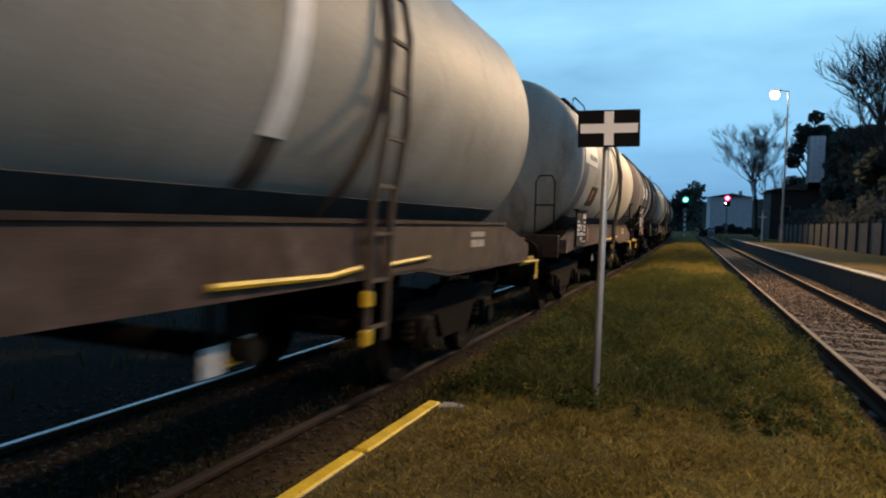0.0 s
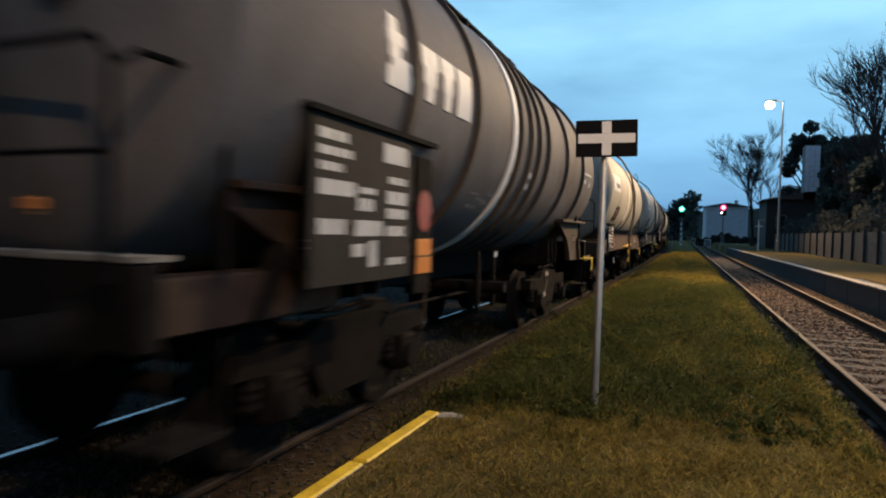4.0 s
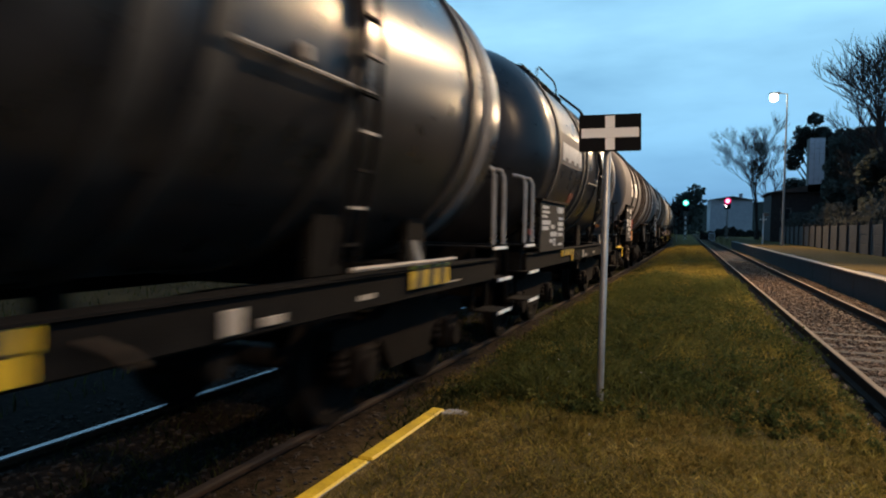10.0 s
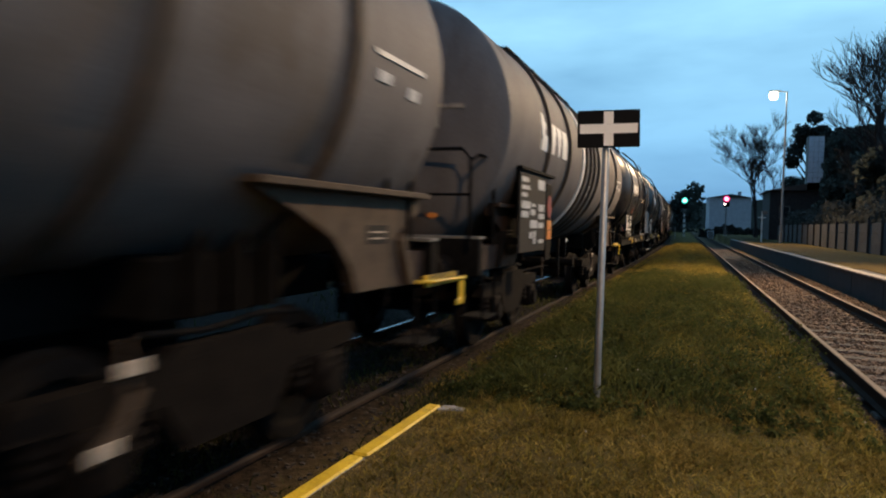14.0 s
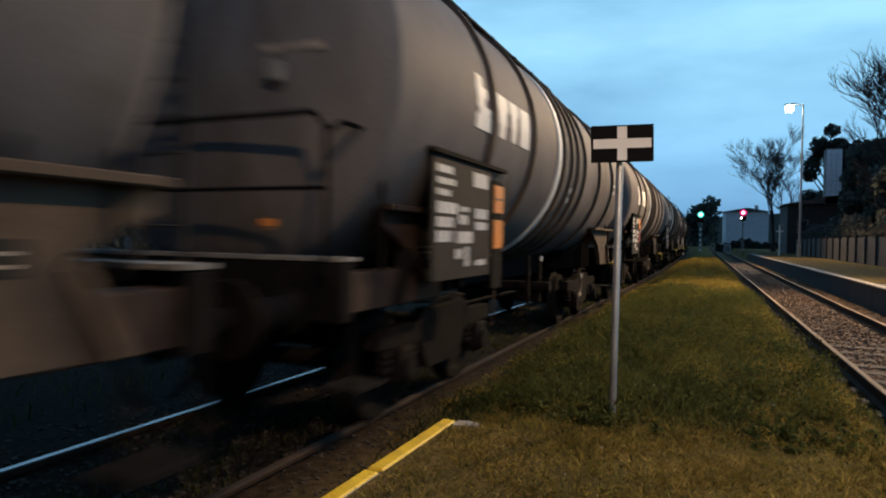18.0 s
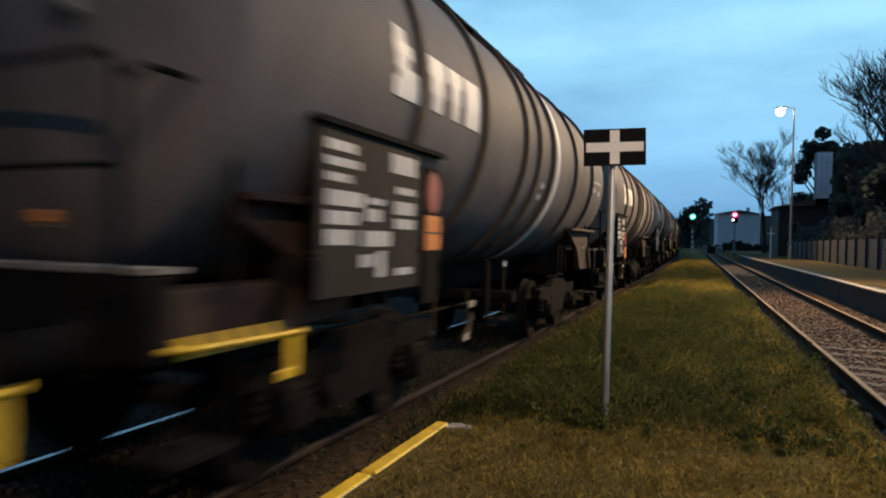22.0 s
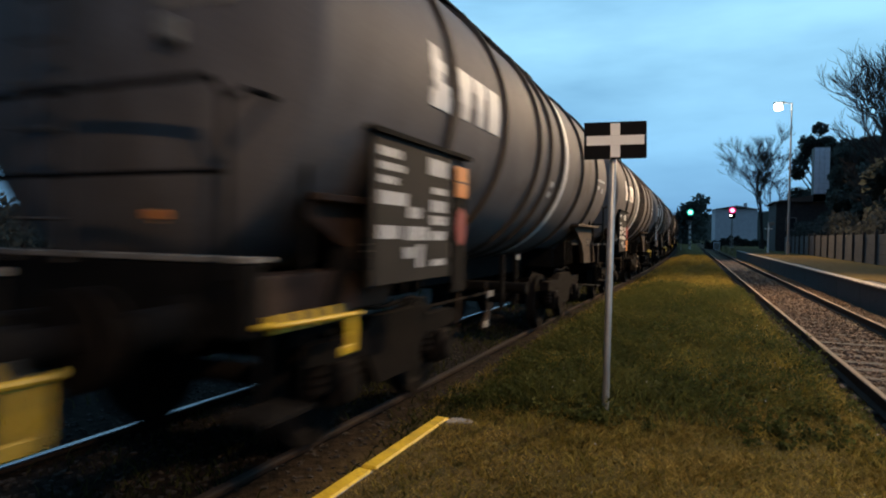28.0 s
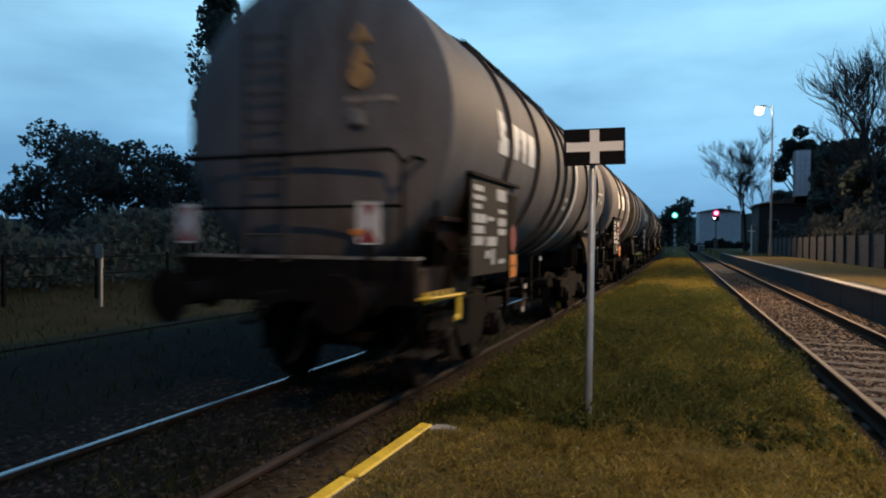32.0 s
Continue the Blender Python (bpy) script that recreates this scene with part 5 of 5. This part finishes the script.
def white_post(x, y, z0, h):
    t = thing("marker_post", "white trackside post with a crossbar and box", "post", at=pose(x, y, z0))
    part("post", Shape().turned([(0, 0.06), (h, 0.05)], 0, 0, 10, "z"), WHITE, t, smooth=True)
    part("crossbar", Shape().box(-0.28, -0.03, h * 0.78, 0.28, 0.03, h * 0.78 + 0.07), WHITE, t)
    part("box", Shape().box(0.0, -0.12, h - 0.25, 0.42, 0.10, h + 0.05, 0.02), CONC, t)


def fence():
    t = thing("concrete_fence", "grey concrete panel fence behind the platform", "fence", kind="structure")
    for k in range(24):
        y = 14 + 2.4 * k
        x = 11.6 - 0.0208 * (y - 14)
        part("post", Shape().box(x - 0.07, y - 0.07, 0.4, x + 0.07, y + 0.07, 2.1, 0.01), FENCE, t)
        for j in range(3):
            part("panel", Shape().box(x - 0.03, y + 0.08, 0.46 + 0.5 * j, x + 0.03, y + 2.32, 0.95 + 0.5 * j, 0.008), FENCE, t)


def far_fence_left():
    t = thing("wire_fence", "low dark fence along the left of the line", "fence", kind="structure")
    for k in range(26):
        y = 6 + 2.5 * k
        x = -11.5 + bend(y)
        part("post", Shape().box(x - 0.04, y - 0.04, -0.1, x + 0.04, y + 0.04, 1.15, 0.01), UNDER, t)
        part("rail", Shape().rod([(x, y, 1.05), (bend(y + 2.5) - 11.5, y + 2.5, 1.05)], 0.02, 6).rod([(x, y, 0.6), (bend(y + 2.5) - 11.5, y + 2.5, 0.6)], 0.02, 6), UNDER, t)


# ---------------------------------------------------------------- trees and buildings
def limbs(shape, rng, p, d, length, r, depth, tips, spread=0.55, rise=0.0):
    """Branches that fork until they are twigs."""
    steps = 3
    pts = [Vector(p)]
    for _ in range(steps):
        d = (d + Vector((rng.uniform(-1, 1), rng.uniform(-1, 1), rng.uniform(-0.5, 0.9))) * 0.16).normalized()
        pts.append(pts[-1] + d * length / steps)
    r = max(r, 0.012)
    shape.rod(pts, r, 7 if depth > 3 else 5 if depth > 1 else 3, r * 0.62)
    tips.append((pts[-1], d, depth))
    if depth == 0:
        return
    for k in range(3 if depth > 2 else 4 if depth > 1 else 5):
        q = pts[-1] if k < 2 else pts[rng.choice((1, 2))]
        dd = (d + Vector((rng.uniform(-1, 1), rng.uniform(-1, 1), rng.uniform(-0.35, 0.75))) * spread + Vector((0, 0, rise))).normalized()
        limbs(shape, rng, q, dd, length * rng.uniform(0.62, 0.85), r * 0.58, depth - 1, tips, spread, rise)


def bare_tree(x, y, z, h, seed, depth=5, label="bare leafless tree with fine twigs", lean=(0, 0), spread=0.54, rise=0.0, stem=0.27):
    rng = random.Random(seed)
    t = thing("tree", label, "tree", "bare trees", at=pose(x, y, z))
    s, tips = Shape(), []
    limbs(s, rng, (0, 0, 0), Vector((lean[0], lean[1], 1)).normalized(), h * stem, h * 0.013, depth, tips, spread, rise)
    trunk = Shape().rod([(0, 0, -0.3), (0, 0, 0.1), (lean[0] * 0.1, lean[1] * 0.1, h * 0.06)], h * 0.026, 10, h * 0.016)
    part("trunk", trunk, BARK, t, smooth=True)
    part("bough", s, BARK, t, "dark bare limbs and twigs")
    return t


def leaf_mesh(name, pts, size, seed, material):
    """Clumps of small leaf quads about the points."""
    rng = np.random.default_rng(seed)
    n = len(pts)
    a = rng.standard_normal((n, 3))
    a /= np.linalg.norm(a, axis=1)[:, None]
    c = np.cross(a, rng.standard_normal((n, 3)))
    c /= np.linalg.norm(c, axis=1)[:, None]
    s = size * rng.uniform(0.5, 1.5, (n, 1))
    p = np.asarray(pts)
    vs = np.stack([p - a * s, p + c * s * 0.6, p + a * s, p - c * s * 0.6], 1).reshape(-1, 3)
    me = bpy.data.meshes.new(name)
    me.from_pydata(vs.tolist(), [], np.arange(4 * n).reshape(-1, 4).tolist())
    me.materials.append(material)
    return me


def leafy_tree(x, y, z, h, w, seed, count=5000, size=0.28, material=None, shape="round", label="dark evergreen tree with a dense uneven crown"):
    rng = np.random.default_rng(seed)
    t = thing("tree", label, "tree", "leafy trees", at=pose(x, y, z))
    part("trunk", Shape().rod([(0, 0, -0.3), (0.05, 0, h * 0.3), (0, 0.05, h * 0.8)], 0.028 * h, 8, 0.006 * h), BARK, t, smooth=True)
    br = Shape()
    clumps = []
    k = 26 if shape == "round" else 34
    for i in range(k):
        if shape == "round":
            zz = h * rng.uniform(0.18, 0.95)
            rr = w * 0.5 * math.sqrt(max(0.05, 1 - ((zz / h - 0.5) / 0.52) ** 2)) * rng.uniform(0.45, 1.0)
            cr = w * rng.uniform(0.12, 0.22)
        else:
            zz = h * (0.08 + 0.88 * i / k)
            rr = w * 0.5 * rng.uniform(0.2, 0.75) * (1 - 0.75 * (zz / h) ** 3)
            cr = w * rng.uniform(0.22, 0.36) * (1 - 0.6 * (zz / h) ** 4)
        a = rng.uniform(0, 6.28)
        c = np.array([rr * math.cos(a), rr * math.sin(a), zz])
        br.rod([(0, 0, max(0.1 * h, zz - 0.18 * h)), tuple(c)], 0.008 * h, 5, 0.002 * h)
        d = rng.standard_normal((count // k, 3))
        d /= np.linalg.norm(d, axis=1)[:, None]
        d *= (rng.uniform(0.25, 1.0, (len(d), 1)) ** 0.5) * cr * np.array([1, 1, 1.0 if shape == "round" else 1.7])
        clumps.append(d + c)
    part("bough", br, BARK, t)
    part("crown", leaf_mesh("crown", np.concatenate(clumps), size, seed, material or LEAF), None, t)
    return t


def hedge(name, label, x0, y0, x1, y1, z, h, depth, seed, count, size, material):
    """A run of bushes with an uneven top."""
    rng = np.random.default_rng(seed)
    u = rng.random(count)
    ph = rng.uniform(0, 6.28, 4)
    top = h * (0.72 + 0.16 * np.sin(9 * u * abs(y1 - y0 + x1 - x0) / 20 + ph[0]) + 0.12 * np.sin(23 * u * abs(y1 - y0 + x1 - x0) / 20 + ph[1]) + 0.08 * np.sin(51 * u + ph[2]))
    zz = z + top * rng.random(count) ** 0.7
    d = depth * rng.uniform(-0.5, 0.5, count) * (1.1 - 0.5 * (zz - z) / h)
    L = math.hypot(x1 - x0, y1 - y0)
    nx, ny = (y1 - y0) / L, -(x1 - x0) / L
    pts = np.stack([x0 + (x1 - x0) * u + nx * d, y0 + (y1 - y0) * u + ny * d, zz], 1)
    return tagged(new(name, leaf_mesh(name, pts, size, seed, material)), label, "bushes", kind="stuff")


def house():
    t = thing("house", "pale rendered house beyond the line's bend", "house", at=pose(8.3, 132, 0.3, 0, 0, 4))
    part("wall", Shape().box(-3.6, 0, 0, 3.6, 8, 7.0, 0.02), RENDERW, t, "pale rendered walls")
    rf = part("roof", Shape().prism([(-3.9, 7.004), (3.9, 7.004), (0.0, 7.7)], "y", -0.3, 8.3), ROOF, t, "low brown tiled roof")
    part("chimney", Shape().box(1.6, 3, 7.2, 2.2, 3.6, 8.3), RENDERW, rf)


def tower_building():
    t = thing("tower_building", "dark low building with a pale clad tower", "building", at=pose(14.0, 76, 0.4))
    part("hall", Shape().box(-4.0, 0, 0, 7.0, 9, 5.2, 0.03), FENCE, t, "dark weathered walls")
    part("hall_roof", Shape().prism([(-4.4, 5.204), (7.4, 5.204), (1.5, 6.3)], "y", -0.4, 9.4), ROOF, t)
    tw = part("tower", Shape().box(-0.72, -0.4, 5.2, 0.72, 1.1, 10.75, 0.03), CONC, t, "pale clad tower")
    for k in range(9):
        for j in range(3):
            part("cladding_panel", Shape().box(-0.69 + 0.46 * j + 0.012, -0.45, 6.0 + 0.52 * k, -0.23 + 0.46 * j - 0.012, -0.402, 6.50 + 0.52 * k, 0.008), PANEL, tw)
    for k in (-2.6, 2.6, 5.0):
        wn = part("window", Shape().box(k - 0.5, -0.05, 2.2, k + 0.5, 0.02, 3.6), CONC, t)
        part("pane", Shape().box(k - 0.42, -0.06, 2.28, k + 0.42, -0.052, 3.52), GLASSD, wn)


def trackside_box(x, y, z, label):
    t = thing("relay_cabinet", label, "cabinet", at=pose(x, y, z))
    part("body", Shape().box(-0.5, -0.3, 0, 0.5, 0.3, 1.3, 0.02), PANEL, t)
    part("door", Shape().box(-0.44, -0.32, 0.1, 0.44, -0.301, 1.2, 0.01), CONC, t)
    part("lid", Shape().box(-0.55, -0.35, 1.304, 0.55, 0.35, 1.36, 0.01), CONC, t)


def marker_board(x, y, z, h):
    t = thing("marker_board", "small white board on a short post", "sign", at=pose(x, y, z))
    part("post", Shape().box(-0.03, -0.03, 0, 0.03, 0.03, h), STEEL, t)
    part("board", Shape().box(-0.12, -0.06, h - 0.2, 0.12, -0.04, h + 0.12, 0.01), CONC, t)


def hills():
    me = Shape()
    rng = random.Random(4)
    n = 60
    o, f = [], []
    for i in range(n):
        a = -1.2 + 2.4 * i / (n - 1)
        h = 26 + 9 * math.sin(3.1 * a + 1) + 5 * math.sin(11 * a) + 2 * rng.random()
        d = 900
        o += [(d * math.sin(a), d * math.cos(a), -2), (d * 1.02 * math.sin(a), d * 1.02 * math.cos(a), h)]
    for i in range(n - 1):
        f.append((2 * i, 2 * i + 2, 2 * i + 3, 2 * i + 1))
    me.add(o, f)
    tagged(new("backdrop", me.mesh("backdrop", LEAFB)), "distant dark wooded ridge", "hills", kind="structure")


# ---------------------------------------------------------------- build it
ground()
track("track_1", bend, -30, 420, "main track on dark overgrown ballast", (0.5, 1.0), False, True)
track("track_2", right_track, -30, 130, "second track on brown stony ballast", (2.0, 62))
track("track_3", lambda y: bend(y) - 5.4, -30, 200, "rusty siding sunk in weeds", (2.0, 2.5), True, sunk=-0.13)
kerb()
far_platform()
fence()
far_fence_left()
cross_sign()
lamp_post(9.1, 55.8, 0.5, 12.0, -1.0, "tall steel lamp post with a lit lamp")
lamp_post(10.2, 23.5, 0.5, 11.2, -1.0, "tall steel lamp post with a lit lamp")
lamp_post(10.5, -3.2, 0.5, 11.2, -1.0, "tall steel lamp post with a lit lamp")
signal(1.07, 100, -0.2, 5.44, GREEN_LIGHT, GREEN_HALO, True, "signal on a banded mast showing green")
signal(6.6, 100, -0.2, 5.72, RED_LIGHT, RED_HALO, False, "signal on a mast showing red")
white_post(8.11, 60.4, 0.5, 2.55)
house()
tower_building()
trackside_box(4.9, 118, -0.2, "pale trackside relay cabinet")
marker_board(0.2, 92, -0.2, 1.6)
marker_board(-9.0, 11.5, 0.0, 1.3)
bare_tree(9.9, 92, 0.3, 16.5, 17, 7, spread=0.82, rise=0.12, stem=0.29)
bare_tree(12.4, 95, 0.3, 12.0, 31, 5, spread=0.8, rise=0.12, stem=0.30)
bare_tree(13.5, 44, 0.4, 16.0, 23, 6, "large bare tree with spreading twigs", (-0.06, 0))
bare_tree(14.6, 50, 0.4, 15.0, 29, 6, "large bare tree with spreading twigs", (-0.05, 0))
for i, (x, y, h, w) in enumerate(((15.3, 90, 15.5, 5.5), (19.0, 88, 13.5, 6), (17.2, 72, 11.0, 5.5), (19.5, 66, 11.5, 7), (16.8, 55, 8.5, 6), (15.2, 47, 7.0, 5), (22, 60, 12, 8), (14.8, 64, 7.5, 5))):
    leafy_tree(x, y, 0.4, h, w, 40 + i, 9000, 0.20)
leafy_tree(-33.0, 44, 0, 27.0, 5.2, 71, 9000, 0.26, LEAF, "tall", "tall slender dark poplar")
for i, (x, y, h, w) in enumerate(((-30, 50, 9.5, 9), (-38, 46, 9, 9), (-36, 36, 8.0, 8), (-27, 38, 6.5, 7), (-19, 52, 7.0, 7), (-46, 40, 10, 9))):
    leafy_tree(x, y, 0, h, w, 80 + i, 9000, 0.19, LEAFB, "round", "dark leafy shrub tree at dusk")
bare_tree(-33, 44, 0, 11, 95, 4)
hedge("hedge_right", "dark hedge behind the concrete fence", 13.2, 18, 12.0, 78, 0.4, 3.4, 2.4, 7, 14000, 0.16, LEAFB)
hedge("hedge_left", "dark bushes along the left boundary", -14.5, 2, -15.5, 70, 0.0, 3.2, 3.0, 8, 34000, 0.12, LEAF)
hedge("hedge_far", "dark bushes below the house", 3.0, 126, 13.5, 126, -0.2, 2.4, 2.0, 9, 5000, 0.2, LEAFB)
hedge("woods_far", "distant dark wood at the end of the line", -40, 210, 2.5, 190, 0, 13.5, 10.0, 10, 9000, 0.7, LEAF)
hills()
blades("short_turf", "short worn turf", "grass", bank_spot(False), 120000, GRASS, 0.9, 3, 0.004)
blades("long_grass", "long yellowish grass between the tracks", "grass", bank_spot(True), 110000, GRASS, 1.0, 4, 0.0028)
blades("near_turf", "short dry turf on the platform", "grass", near_spot, 130000, STALK, 1.2, 21, 0.0034)
weed_clumps()
flowers()
blades("dark_weeds", "dark green weeds round the sign pole", "weeds", weed_spot, 30000, WEED, 0.9, 6, 0.0042)
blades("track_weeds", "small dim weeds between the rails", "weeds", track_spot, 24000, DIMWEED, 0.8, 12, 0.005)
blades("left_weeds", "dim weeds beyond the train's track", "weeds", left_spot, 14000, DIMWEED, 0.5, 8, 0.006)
stones("ballast_right", "brown ballast stones of the second track", ballast_spot, 19000, 0.028, STONE)
stones("ballast_left", "dark ballast stones of the main track", near_ballast_spot, 6000, 0.017, DARKSTONE)


# ---------------------------------------------------------------- the train
# Each wagon and where its own zero lies along the train; the train runs away from the camera.
TRAIN = []


def run(t):
    """How far the train has come at t seconds."""
    return 7.0243e-05 * t ** 3 + 0.0423423 * t ** 2 + 4.105906 * t - 81.04


def on_track(u, mid):
    """The pose of a wagon whose zero is u along the track."""
    y = u + mid
    slope = -2 * max(0.0, y - 20.0) / 3700.0
    a = math.atan(slope)
    return pose(bend(y) + mid * math.sin(a), y - mid * math.cos(a), 0, 0, 0, -math.degrees(a))


def couple(ob, u, mid=2.9):
    ob.matrix_basis = on_track(u + run(0), mid)
    TRAIN.append((ob, u, mid))


L = 12.5
couple(silver_wagon(1), 81.96)
couple(ribbed_wagon(2, 2.15, 0, front=True, scrawl=True), 69.46)
couple(ribbed_wagon(3, 3.85, 0, rear=True), 56.96)
couple(black_wagon(4, True, False, 0.33), 46.67, 2.1)
couple(black_wagon(5, False, True), 36.92, 2.1)
couple(ribbed_wagon(6, 2.15, 7, front=True), 25.0)
# band, hazard plates, rear handle, front handle, scrawl
REST = ((2.15, 1, False, True, False), (2.15, 3, False, True, False), (3.85, 2, True, False, False), (3.85, 6, True, False, False), (2.15, 0, False, True, False),
        (2.15, 0, False, True, False), (3.85, 1, True, False, False), (2.15, 5, False, True, True))
for k, (band, plates, rear, front, scrawl) in enumerate(REST):
    couple(ribbed_wagon(10 + k, band, plates, False, rear, front, scrawl, lag=-0.37 if k == 7 else 0.0), 12.5 - L * k - (0.13 if k == 7 else 0.0))
couple(ribbed_wagon(20, 3.85, 4, True, True, emblem=True), 12.5 - L * 8)
for k, make in enumerate((lambda: silver_wagon(31, True, None, NAVY), lambda: ribbed_wagon(32, 2.15, 0, rear=True), lambda: silver_wagon(33, False), lambda: black_wagon(34, False, False),
                          lambda: silver_wagon(35), lambda: ribbed_wagon(36, 3.85, 1), lambda: silver_wagon(37, False), lambda: silver_wagon(38))):
    couple(make(), 81.96 + L * (k + 1))


def motions():
    times = [float(v) for v in range(33)]
    for ob, u, mid in TRAIN:
        walk(ob, [(t, on_track(u + run(t), mid)) for t in times])
    # the wheels turn as far as the train runs; all front axles share one set of keys, all rear axles another
    for slot, k in (("front", 0.9), ("back", -0.9)):
        lead = TURNING[slot][0]
        n = 480
        walk(lead, [(32.0 * i / n, pose(0, k, 0.46, -math.degrees((run(32.0 * i / n) - run(0)) / 0.455), 0, 0)) for i in range(n + 1)])
        for other in TURNING[slot][1:]:
            other.rotation_mode = "QUATERNION"
            keys = other.animation_data_create()
            keys.action = lead.animation_data.action
            keys.action_slot = lead.animation_data.action_slot


motions()
